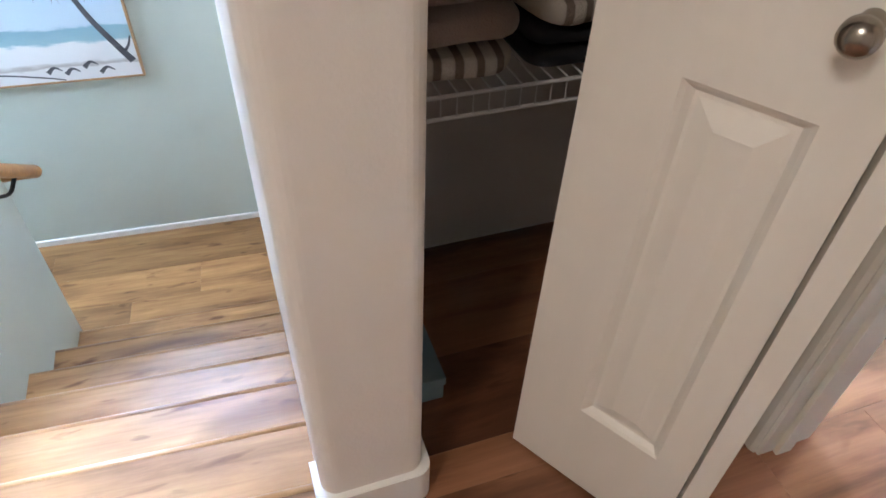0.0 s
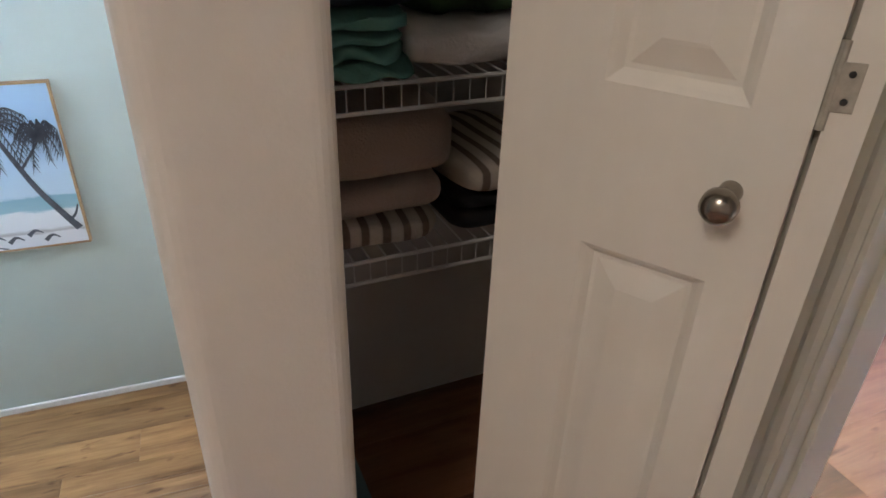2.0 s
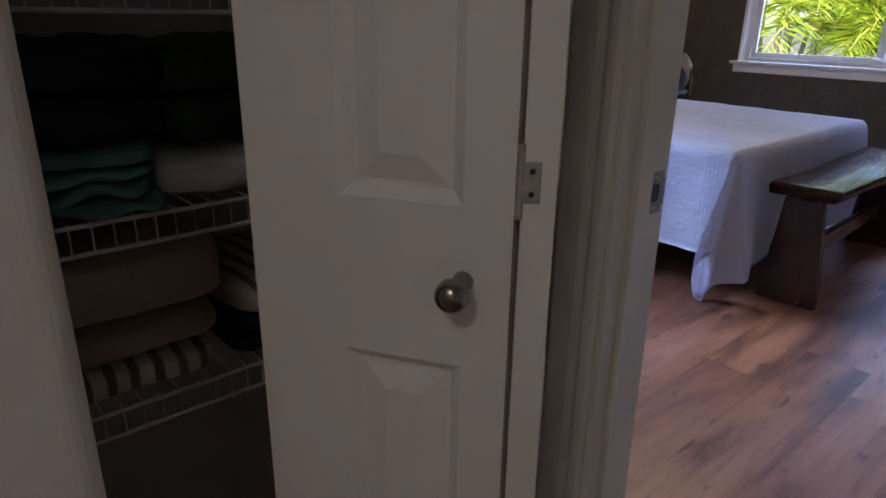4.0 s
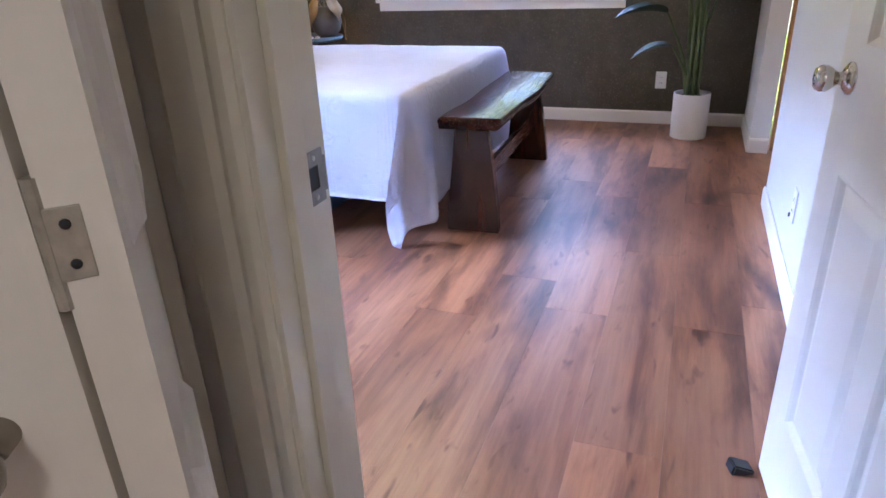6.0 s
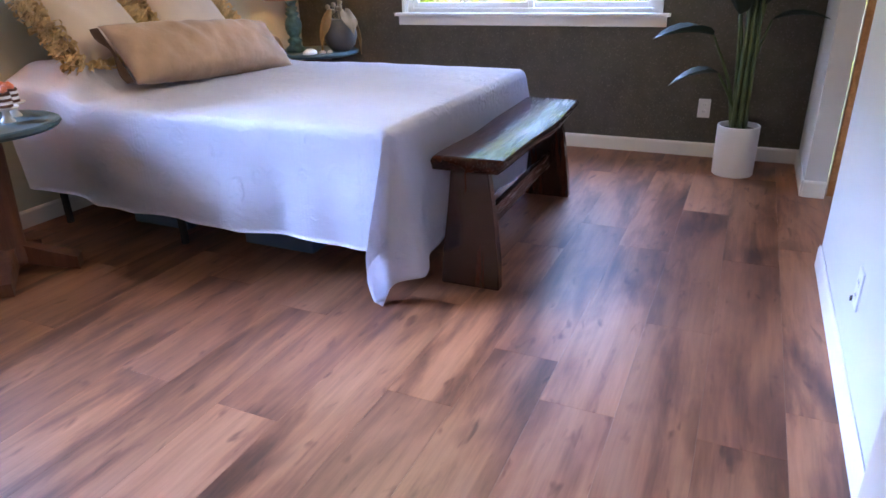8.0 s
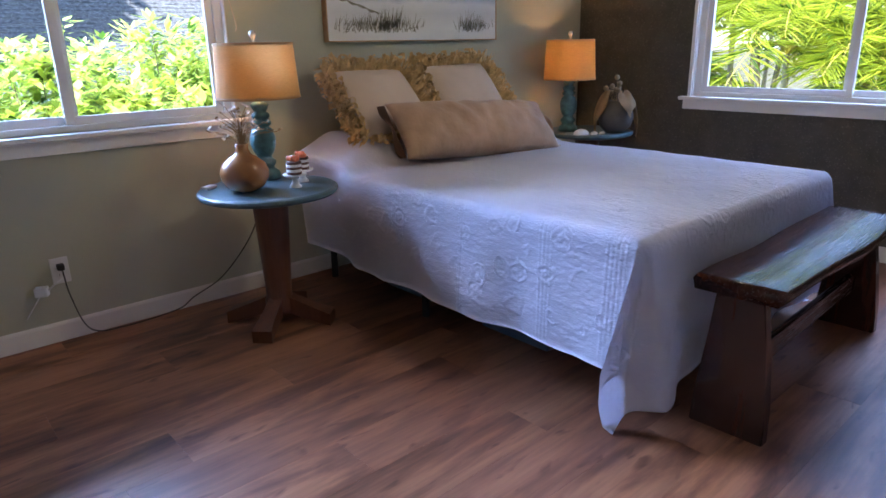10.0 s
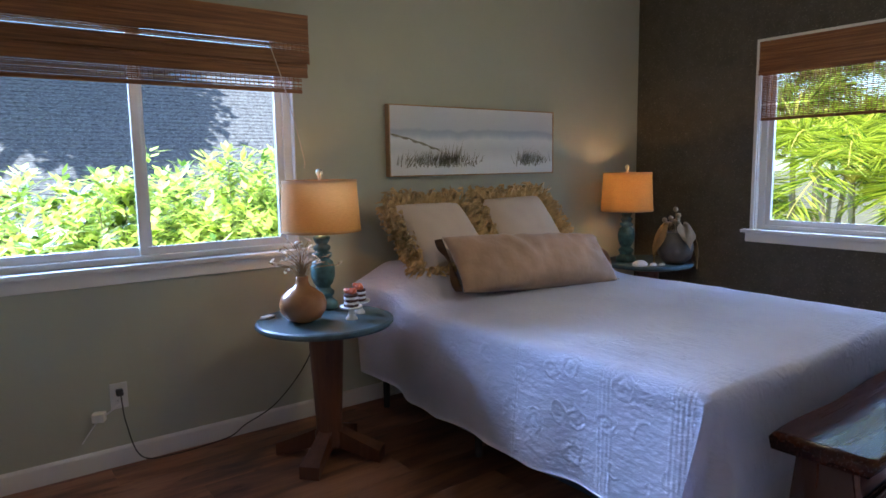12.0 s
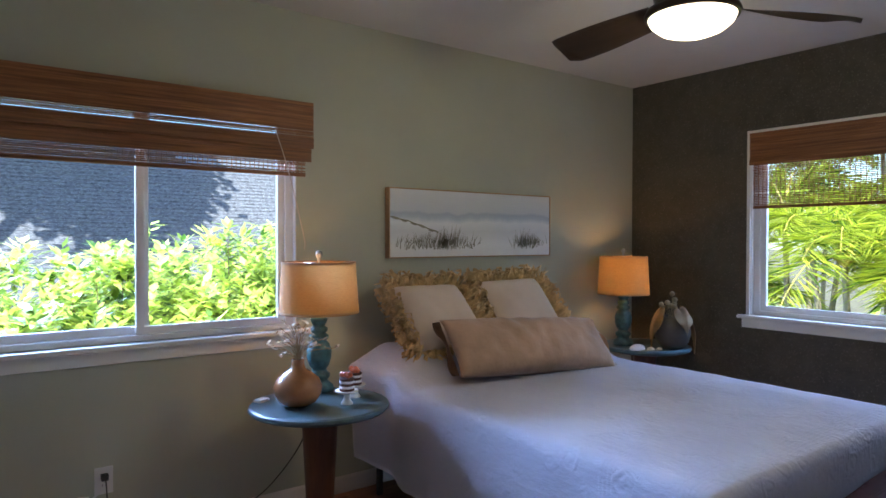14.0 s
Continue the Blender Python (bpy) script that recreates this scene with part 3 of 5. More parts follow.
def doorstop():
    e = thing("door_stop", (2.725, 0.84, 0), "black rubber wedge door stop on the floor", "door stop", 20)
    bm = bmesh.new()
    vs = [bm.verts.new(p) for p in ((-0.02, 0, 0), (0.02, 0, 0), (0.02, 0.055, 0), (-0.02, 0.055, 0), (-0.02, 0, 0.012), (0.02, 0, 0.012), (0.02, 0.05, 0.03), (-0.02, 0.05, 0.03))]
    for f in ((0, 1, 2, 3), (4, 5, 6, 7), (0, 1, 5, 4), (1, 2, 6, 5), (2, 3, 7, 6), (3, 0, 4, 7)):
        bm.faces.new([vs[i] for i in f])
    bmesh.ops.recalc_face_normals(bm, faces=bm.faces)
    bmesh.ops.bevel(bm, geom=list(bm.edges), offset=0.004, segments=2, affect="EDGES")
    part("wedge", bm, M_BLACK, e)


doorstop()


# ---- windows ----
def window(name, along, at, a0, a1, z0, z1, mid, label, sill_over):
    """A sliding window in a wall. along: 'x' or 'y'; at: the room face of the wall."""
    e = new(name)
    tagged(e, label, "window", kind="structure")

    def bx(*bs, bevel=0.002):
        bm = bmesh.new()
        for a, b, o0, o1, c, d in bs:
            if along == "x":
                box(bm, a, b, at + o0, at + o1, c, d, bevel)
            else:
                box(bm, at + o0, at + o1, a, b, c, d, bevel)
        return bm
    f = 0.045
    part("window_frame", bx((a0, a0 + f, 0.03, 0.12, z0, z1), (a1 - f, a1, 0.03, 0.12, z0, z1), (a0 + f, a1 - f, 0.03, 0.12, z0, z0 + f * 0.6), (a0 + f, a1 - f, 0.03, 0.12, z1 - f, z1)), M_TRIM, e)
    for k, (p, q, o) in enumerate(((a0 + f, mid + 0.03, 0.075), (mid - 0.03, a1 - f, 0.045))):
        w = 0.035
        s = part("sash", bx((p, p + w, o, o + 0.025, z0 + 0.028, z1 - f), (q - w, q, o, o + 0.025, z0 + 0.028, z1 - f), (p + w, q - w, o, o + 0.025, z0 + 0.028, z0 + 0.028 + w), (p + w, q - w, o, o + 0.025, z1 - f - w, z1 - f)), M_TRIM, e)
        g = part("pane", bx((p + w - 0.004, q - w + 0.004, o + 0.010, o + 0.014, z0 + 0.06, z1 - f - w + 0.004), bevel=0), M_GLASS, s, "clear window pane")
        g.visible_shadow = False
    part("window_sill", bx((a0 - sill_over, a1 + sill_over, -0.045, 0.03, z0 - 0.022, z0), bevel=0.005), M_TRIM, e)
    part("apron", bx((a0 - sill_over + 0.02, a1 + sill_over - 0.02, -0.014, -0.001, z0 - 0.082, z0 - 0.022), bevel=0.003), M_TRIM, e)
    part("reveal", bx((a0 - 0.001, a0 + 0.006, 0.0, 0.03, z0, z1), (a1 - 0.006, a1 + 0.001, 0.0, 0.03, z0, z1), (a0 + 0.006, a1 - 0.006, 0.0, 0.03, z1 - 0.006, z1), bevel=0), M_TRIM, e)
    return e


window("window_1", "x", YN, *NW, 2.768, "white sliding window onto sunlit shrubs", 0.06)
window("window_2", "y", XE, *EW, 2.44, "white sliding window onto green palms", 0.07)
window("window_3", "x", 4.115, *SWIN, 0.55, "white sliding window over the stairs", 0.05).matrix_world = BACK
ew_trim = structure("trim_window", boxes((XE - 0.012, XE, EW[1], EW[1] + 0.022, EW[2] - 0.02, EW[3] + 0.02), (XE - 0.012, XE, EW[0] - 0.022, EW[0], EW[2] - 0.02, EW[3] + 0.02), (XE - 0.012, XE, EW[0], EW[1], EW[3], EW[3] + 0.02)), M_TRIM, "thin white window trim")


# ---- stairs ----
RISE, RUN, Y1 = 0.18, 0.254, 1.902
stair = new("staircase")
tagged(stair, "honey oak staircase going down to a landing", "stairs", kind="structure")
stair.matrix_world = STAIR
SW, SX = (PX0 - 0.22) / 2 + 0.05, (PX0 + 0.22) / 2
for k in range(0, 7):
    z, y = -RISE * k, Y1 + RUN * (k - 1)
    t = part("tread", box(bmesh.new(), -SW, SW, (-RUN + 0.012) if k else -0.085, 0.01, -0.032, 0.001, 0.006), M_STEP, stair)
    t.location = (SX, y, z)
    nz = part("nosing", tube([(-SW, 0.004, -0.010), (SW, 0.004, -0.010)], 0.0125, 12), M_STEP, stair, "rounded step nosing", True)
    nz.location = (SX, y, z)
    r = part("riser", box(bmesh.new(), -SW, SW, -0.018, -0.004, -RISE + 0.001, -0.033), M_STEP, stair)
    r.location = (SX, y, z)
lay(landing, M_STEP, -1.2, PX0 - 0.002, 3.16, 4.115, -1.26, 3.16, 0.2145, {1: 0.30, 2: 0.62, 0: 0.05, 3: -0.1})


def handrail():
    e = thing("handrail", (0.322, 2.51, 0.257), "honey wood handrail on a dark metal bracket", "handrail")
    pts = curve_points((0, -0.8, 0.56), (0, 0.0, 0.0), (0, 0.74, -0.525), (0, 0.80, -0.565), steps=6)
    r = part("rail", tube(pts, 0.024, 14), M_RAIL, e, "", True)
    part("rail_end", tube([(0, 0.795, -0.562), (-0.10, 0.795, -0.562)], 0.024, 14), M_RAIL, e, "", True)
    for y, z in ((-0.6, 0.42), (0.62, -0.44)):
        part("bracket", tube(curve_points((-0.10, y, z - 0.09), (-0.04, y, z - 0.085), (0, y, z - 0.02), steps=5), 0.007, 8), M_BLACK, e, "dark metal bracket", True)


handrail()


# ---- bedroom: bed ----
M_FOLD = mat("white cotton sheet", (0.80, 0.78, 0.78), 0.85, var=0.03, bump=0.3, bscale=200, sheen=0.1)
BX0, BX1, BY0, BY1, BZ = 3.765, 5.235, 2.165, 4.20, 0.662
bed = thing("bed", (BX0, BY0, 0), "queen bed frame with dark metal legs", "bed")
part("mattress", box(bmesh.new(), 0.02, BX1 - BX0 - 0.02, 0.02, BY1 - BY0, 0.36, BZ - 0.012, 0.05), M_TRIM, bed, "white mattress")
part("box_base", box(bmesh.new(), 0.03, BX1 - BX0 - 0.03, 0.03, BY1 - BY0, 0.20, 0.36, 0.01), M_BLACK, bed, "dark bed base")
for lx, ly in ((0.12, 0.12), (1.41, 0.12), (0.12, 1.17), (1.41, 1.17), (0.12, 1.95), (1.41, 1.95)):
    part("leg", tube([(lx, ly, 0), (lx, ly, 0.2)], 0.018, 10), M_BLACK, bed, "dark metal leg")


def spread_point(s, t):
    """Where a point of the bedspread lies: s across, t along, beyond 0..W and 0..L it hangs."""
    w, ln, r = BX1 - BX0, BY1 - BY0 - 0.02, 0.05
    ds = -s if s < 0 else max(0.0, s - w)
    dt = -t if t < 0 else 0.0
    x, y = min(max(s, 0), w), min(max(t, 0), ln)
    d = math.hypot(ds, dt)
    puff = 0.006 * noise.noise((x * 3, y * 3, 0)) + 0.004 * noise.noise((x * 9, y * 9, 3))
    edge = min(x, w - x, y) / 0.16
    z = BZ + puff + 0.012 * min(1, max(0, edge)) - 0.012
    rise = 0.0
    if t > ln - 0.56:
        q = min(1.0, (t - ln + 0.56) / 0.17)
        rise = 0.125 * q * q * (3 - 2 * q) * (0.45 + 0.55 * math.sin(min(1.0, min(x, w - x) / 0.22) * math.pi / 2))
        rise += 0.008 * q * noise.noise((x * 7, y * 7, 5))
        z += rise
    if d == 0:
        return x, y, z
    ux, uy = (-1 if s < 0 else 1) * ds / d, -dt / d
    if d < r * 1.57:
        a = d / r
        out, drop = r * math.sin(a) * 0.7, r * (1 - math.cos(a))
    else:
        out, drop = r * 0.7, d - r * 0.57
    run = min(1, drop / 0.45)
    along = y if dt == 0 else (x if ds == 0 else 0.0)
    if ds and dt:
        th = math.atan2(dt, ds)
        q = th / (math.pi / 2)
        wave = run * (0.055 * math.exp(-((q - 0.40) / 0.20) ** 2) - 0.050 * math.exp(-((q - 0.76) / 0.14) ** 2) + 0.075 * q * q)
    else:
        wave = run * (0.012 * math.sin(along * 9.5 + 0.7) + 0.008 * math.sin(along * 21 + 1.3) + 0.02 * noise.noise((along * 2.2, run, 7)))
        wave *= min(1, along / 0.2)
        if dt:
            wave += 0.075 * run * math.exp(-(along / 0.16) ** 2)
    out += wave + 0.02 * run - 0.065 * run * min(1.0, max(0.0, (y - ln + 0.75) / 0.5))
    zz = z - drop * (1 + rise / 0.45)
    if ds and dt:
        y += 0.125 * run * math.exp(-((q - 0.45) / 0.28) ** 2)
    if zz < 0.006:
        out += (0.006 - zz) * 0.6
        zz = 0.006 + 0.004 * abs(math.sin(out * 90))
    return x + ux * out, y + uy * out, zz


def bedspread():
    e = thing("bedspread", (BX0, BY0, 0), "white quilted cotton bedspread draped over the bed", "bedspread")
    bm = bmesh.new()
    w, ln, ds, dt = BX1 - BX0, BY1 - BY0 - 0.02, 0.472, 0.575
    nu, nv = 130, 140
    grid_mesh(bm, nu, nv, lambda u, v: spread_point(-ds + u * (w + 2 * ds), -dt + v * (ln + dt)))
    bmesh.ops.solidify(bm, geom=list(bm.faces), thickness=0.006)
    part("cloth", bm, M_SPREAD, e, "", True)
    part("hem", tube([spread_point(-ds - 0.001, 0.02 + (ln - 0.04) * i / 90) for i in range(91)], 0.0030, 6), M_SPREAD, e, "stitched white hem", True)


bedspread()

M_SHAM = mat("cream sham cotton", (0.62, 0.50, 0.41), 0.9, var=0.06, bump=0.35, bscale=260, sheen=0.2)
M_VELVET = mat("tan velvet", (0.40, 0.255, 0.165), 0.75, var=0.24, scale=5, bump=0.3, bscale=18, sheen=0.35, dist=0.02)
M_RUFFLE = mat("straw ruffle", (0.62, 0.44, 0.21), 0.95, var=0.35, scale=20, bump=0.6, bscale=120, sheen=0.2)


def pillow_bm(w, h, th, n=22, sag=0.0, crease=0.004):
    """A stuffed cushion lying in the xz plane, its thickness along y."""
    bm = bmesh.new()
    for side in (-1, 1):
        def f(u, v):
            a, b = u * 2 - 1, v * 2 - 1
            k = max(0.0, (1 - abs(a) ** 2.6)) ** 0.5 * max(0.0, (1 - abs(b) ** 2.6)) ** 0.5
            x = a * w / 2 * (1 - 0.05 * (1 - b * b) * abs(a) ** 3)
            z = b * h / 2 * (1 - 0.07 * (1 - a * a) * abs(b) ** 3)
            y = side * (th / 2 * k + 0.002) + crease * k * noise.noise((x * 14, z * 9, side * 3))
            return x, y - sag * (1 - b) * (1 - a * a) * 0.3, z
        grid_mesh(bm, n, n, f)
    bmesh.ops.remove_doubles(bm, verts=bm.verts, dist=0.0045)
    return bm


def ruffle_bm(w, h, depth, seed):
    """Layers of frayed, curling strips all round a cushion's edge."""
    rnd = random.Random(seed)
    bm = bmesh.new()
    per = 2 * (w + h)
    k = 1300
    for i in range(k):
        s = (i + rnd.random()) / k * per
        if s < w:
            p, n = (s - w / 2, -h / 2), (0, -1)
        elif s < w + h:
            p, n = (w / 2, s - w - h / 2), (1, 0)
        elif s < 2 * w + h:
            p, n = (w / 2 - (s - w - h), h / 2), (0, 1)
        else:
            p, n = (-w / 2, h / 2 - (s - 2 * w - h)), (-1, 0)
        corner = 1.25 if min(abs(abs(p[0]) - w / 2) + abs(abs(p[1]) - h / 2), 1) < 0.06 else 1.0
        ln, wd = depth * rnd.uniform(0.6, 1.1) * corner, rnd.uniform(0.003, 0.010)
        tx, tz = -n[1], n[0]
        lean, curl, y0 = rnd.uniform(-0.9, 0.9), rnd.uniform(-0.05, 0.05), rnd.uniform(-0.05, 0.04)
        rows = []
        for q in range(5):
            f = q / 4
            c = (p[0] * 0.97 + n[0] * ln * f + tx * lean * ln * f, y0 * (0.4 + f) + curl * math.sin(f * 3.0) - 0.01, p[1] * 0.97 + n[1] * ln * f + tz * lean * ln * f)
            ww = wd * (0.8 + 0.5 * f) * (0.55 if q == 4 else 1)
            tw = 0.012 * math.sin(f * 5 + i)
            rows.append((bm.verts.new((c[0] - tx * ww, c[1] + tw, c[2] - tz * ww)), bm.verts.new((c[0] + tx * ww, c[1] - tw, c[2] + tz * ww))))
        for a, b in zip(rows, rows[1:]):
            bm.faces.new((a[0], a[1], b[1], b[0]))
    return bm


def sham(x, y, z, rz, tilt, roll, seed):
    e = new("sham_pillow")
    e.matrix_basis = pose(x, y, z, tilt, roll, rz)
    tagged(e, "cream square pillow with a frayed straw-coloured ruffle", "pillow", "ruffled pillows on the bed")
    part("cushion", pillow_bm(0.50, 0.46, 0.17), M_SHAM, e, "", True)
    part("ruffle", ruffle_bm(0.50, 0.42, 0.062, seed), M_RUFFLE, e, "frayed straw-coloured ruffle", kind="")


sham(4.165, 3.965, 0.925, 5, -42, 1, 3)
sham(4.77, 3.975, 0.93, -2, -40, -1, 5)
bol = new("bolster_pillow")
bol.matrix_basis = pose(4.50, 3.60, 0.800, -42, 3.0, -6)
tagged(bol, "long tan velvet lumbar pillow lying against the shams", "pillow")
part("cushion", pillow_bm(1.02, 0.33, 0.20, 44, 0.0, 0.020), M_VELVET, bol, "", True)
M_FLANGE = mat("dark brown lining", (0.10, 0.05, 0.028), 0.8, var=0.2)
for i, x in enumerate((-0.51, 0.51)):
    bm = bmesh.new()
    grid_mesh(bm, 3, 14, lambda u, v, x=x: (x + ((0.03 if x < 0 else 0.012) + 0.02 * abs(v - 0.5)) * u * (1 if x > 0 else -1), 0.018 * math.sin(v * 9) * u, (v - 0.5) * 0.31))
    bmesh.ops.solidify(bm, geom=list(bm.faces), thickness=0.005)
    part("flange", bm, M_VELVET if i else M_FLANGE, bol, "" if i else "dark brown open end", True)


# storage boxes under the bed
M_TUB = mat("blue-grey plastic tub", (0.09, 0.14, 0.21), 0.35, var=0.1, bump=0.05)


def tub(at, w, d, h):
    e = thing("storage_tub", at, "blue-grey plastic storage box under the bed", "storage box", 0, "boxes under the bed")
    bm = boxes((-w / 2, w / 2, -d / 2, d / 2, 0.0, h - 0.03), bevel=0.012)
    part("body", bm, M_TUB, e)
    part("lid", boxes((-w / 2 - 0.012, w / 2 + 0.012, -d / 2 - 0.012, d / 2 + 0.012, h - 0.028, h), bevel=0.006), M_TUB, e)
    part("latch", boxes((-w / 2 - 0.022, -w / 2 - 0.004, -0.02, 0.02, h - 0.07, h - 0.01), bevel=0.004), M_WIRE, e, "pale latch")


tub((4.24, 2.88, 0), 0.5, 0.38, 0.15)
tub((4.26, 3.62, 0), 0.5, 0.36, 0.14)


# ---- bench at the foot of the bed ----
def bench():
    e = thing("bench", (4.54, 1.955, 0), "glossy dark mahogany live-edge bench at the bed's foot", "bench", 1.5)
    bm = bmesh.new()
    n = 40
    top, bot = [], []
    for i in range(n + 1):
        x = -0.605 + 1.21 * i / n
        a = 0.150 + 0.010 * noise.noise((x * 3, 0, 0)) - 0.018 * (abs(x) / 0.6) ** 4
        b = -0.150 - 0.012 * noise.noise((x * 3, 5, 0)) - 0.010 * math.sin(x * 4)
        z = 0.498 + 0.022 * (x / 0.6) ** 2
        for k, (y, zz) in enumerate(((b, z - 0.016), (b + 0.012, z), (a - 0.012, z), (a, z - 0.016), (a - 0.008, z - 0.05), (b + 0.02, z - 0.05))):
            top.append(bm.verts.new((x, y, zz)))
    for i in range(n):
        for k in range(6):
            bm.faces.new((top[i * 6 + k], top[i * 6 + (k + 1) % 6], top[i * 6 + 6 + (k + 1) % 6], top[i * 6 + 6 + k]))
    bm.faces.new(top[:6])
    bm.faces.new(top[-6:][::-1])
    part("seat", bm, M_BENCH, e, "", True)
    for x, s in ((-0.535, -1), (0.575, 1)):
        bm = bmesh.new()
        prof = [(-0.075, 0.455), (-0.10, 0.30), (-0.125, 0.10), (-0.13, 0.0), (0.11, 0.0), (0.105, 0.10), (0.085, 0.30), (0.075, 0.455)]
        lo = [bm.verts.new((x - 0.022 + s * (0.03 * (1 - z / 0.455)), y, z)) for y, z in prof]
        hi = [bm.verts.new((x + 0.022 + s * (0.03 * (1 - z / 0.455)), y, z)) for y, z in prof]
        bm.faces.new(lo)
        bm.faces.new(hi[::-1])
        for i in range(len(prof)):
            j = (i + 1) % len(prof)
            bm.faces.new((lo[i], lo[j], hi[j], hi[i]))
        bmesh.ops.bevel(bm, geom=list(bm.edges), offset=0.004, segments=2, affect="EDGES")
        part("leg", bm, M_BENCHLEG, e)
    part("stretcher", box(bmesh.new(), -0.52, 0.56, -0.03, -0.002, 0.17, 0.25, 0.006), M_BENCH, e)


bench()

# ---- bedside tables ----
M_TEAL = mat("worn teal paint", (0.058, 0.100, 0.116), 0.38, var=0.3, scale=14, bump=0.15, bscale=60)
M_TEALLAMP = mat("distressed turquoise paint", (0.05, 0.125, 0.125), 0.4, var=0.6, scale=22, bump=0.25, bscale=80)
M_GOURD = mat("polished gourd", (0.35, 0.155, 0.057), 0.22, var=0.3, scale=7, bump=0.05)
M_BRASS = mat("clear glass finial", (0.75, 0.78, 0.8), 0.08, 0.6, bump=0)


def side_table(at, rz, lift=0.638):
    e = thing("bedside_table", at, "round teal-topped table on a brown turned pedestal with four feet", "table", rz, "bedside tables")
    part("tabletop", lathe([(0, lift - 0.034), (0.27, lift - 0.034), (0.293, lift - 0.028), (0.303, lift - 0.016), (0.300, lift - 0.005), (0.290, lift), (0, lift)], 56), M_TEAL, e, "worn teal painted top", False)
    part("hub", lathe([(0, lift - 0.07), (0.10, lift - 0.07), (0.115, lift - 0.05), (0.12, lift - 0.034)], 20), M_PEDESTAL, e)
    part("column", lathe([(0, 0.05), (0.060, 0.05), (0.066, 0.07), (0.066, 0.12), (0.058, 0.135), (0.060, 0.20), (0.066, 0.32), (0.073, 0.45), (0.077, 0.54), (0.076, lift - 0.066)], 24), M_PEDESTAL, e, "", True)
    for k in range(4):
        a = math.pi / 2 * k + 2.11
        c, s = math.cos(a), math.sin(a)
        bm = bmesh.new()
        rows = []
        for q in range(9):
            f = q / 8
            r, z, hh, w = 0.02 + 0.225 * f, 0.110 - 0.082 * f ** 0.8, 0.085 - 0.030 * f, 0.030 + 0.014 * f * f
            rows.append([bm.verts.new((c * r - s * o * w, s * r + c * o * w, max(0.0, z + v * hh / 2))) for o, v in ((-1, -1), (1, -1), (1, 1), (-1, 1))])
        for u, v in zip(rows, rows[1:]):
            for i in range(4):
                bm.faces.new((u[i], u[(i + 1) % 4], v[(i + 1) % 4], v[i]))
        bm.faces.new(rows[0])
        bm.faces.new(rows[-1][::-1])
        part("foot", bm, M_PEDESTAL, e)
    return e


TBL = side_table((3.365, 3.765, 0), 101)
side_table((5.88, 3.90, 0), 70, 0.632)


M_SHADETRIM = mat("shade binding", (0.34, 0.20, 0.085), 0.9, var=0.1)


def table_lamp(at, k=1.0, low=0.345):
    e = thing("table_lamp", at, "lit lamp, tan linen shade on a turned turquoise base", "lamp", 0, "bedside lamps")
    prof = [(0, 0), (0.075, 0), (0.078, 0.012), (0.072, 0.03), (0.05, 0.045), (0.046, 0.055), (0.058, 0.068), (0.058, 0.082), (0.040, 0.095), (0.038, 0.105), (0.052, 0.12), (0.064, 0.155), (0.066, 0.19), (0.054, 0.225), (0.036, 0.238), (0.050, 0.248), (0.052, 0.262), (0.034, 0.272), (0.046, 0.282), (0.046, 0.296), (0.030, 0.306), (0.038, 0.318), (0.048, 0.338), (0.030, 0.350), (0.012, 0.352), (0.012, 0.40), (0, 0.40)]
    part("base", lathe([(r * 0.88, z) for r, z in prof], 28), M_TEALLAMP, e, "distressed turquoise turned base", True)
    bm = lathe([(0.174 * k, low), (0.160 * k, 0.605)], 56)
    part("shade", bm, M_SHADE, e, "tan linen drum shade", True)
    part("shade_rim", lathe([(0.1745 * k, low), (0.1755 * k, low + 0.007), (0.1735 * k, low + 0.012)], 56), M_SHADETRIM, e)
    part("shade_rim", lathe([(0.1622 * k, 0.595), (0.1620 * k, 0.606), (0.1590 * k, 0.607)], 56), M_SHADETRIM, e)
    bm = tube([(-0.16 * k, 0, 0.598), (0.16 * k, 0, 0.598)], 0.002, 6)
    tube([(0, -0.16 * k, 0.598), (0, 0.16 * k, 0.598)], 0.002, 6, bm)
    tube([(0, 0, 0.40), (0, 0, 0.625)], 0.004, 6, bm)
    part("harp", bm, M_NICKEL, e)
    part("finial", lathe([(0, 0.61), (0.008, 0.612), (0.006, 0.622), (0.015, 0.634), (0.017, 0.645), (0.012, 0.656), (0, 0.66)], 16), M_BRASS, e, "small clear finial", True)
    return e


table_lamp((3.46, 3.965, 0.638), 1.07, 0.366)
table_lamp((5.76, 3.99, 0.632))


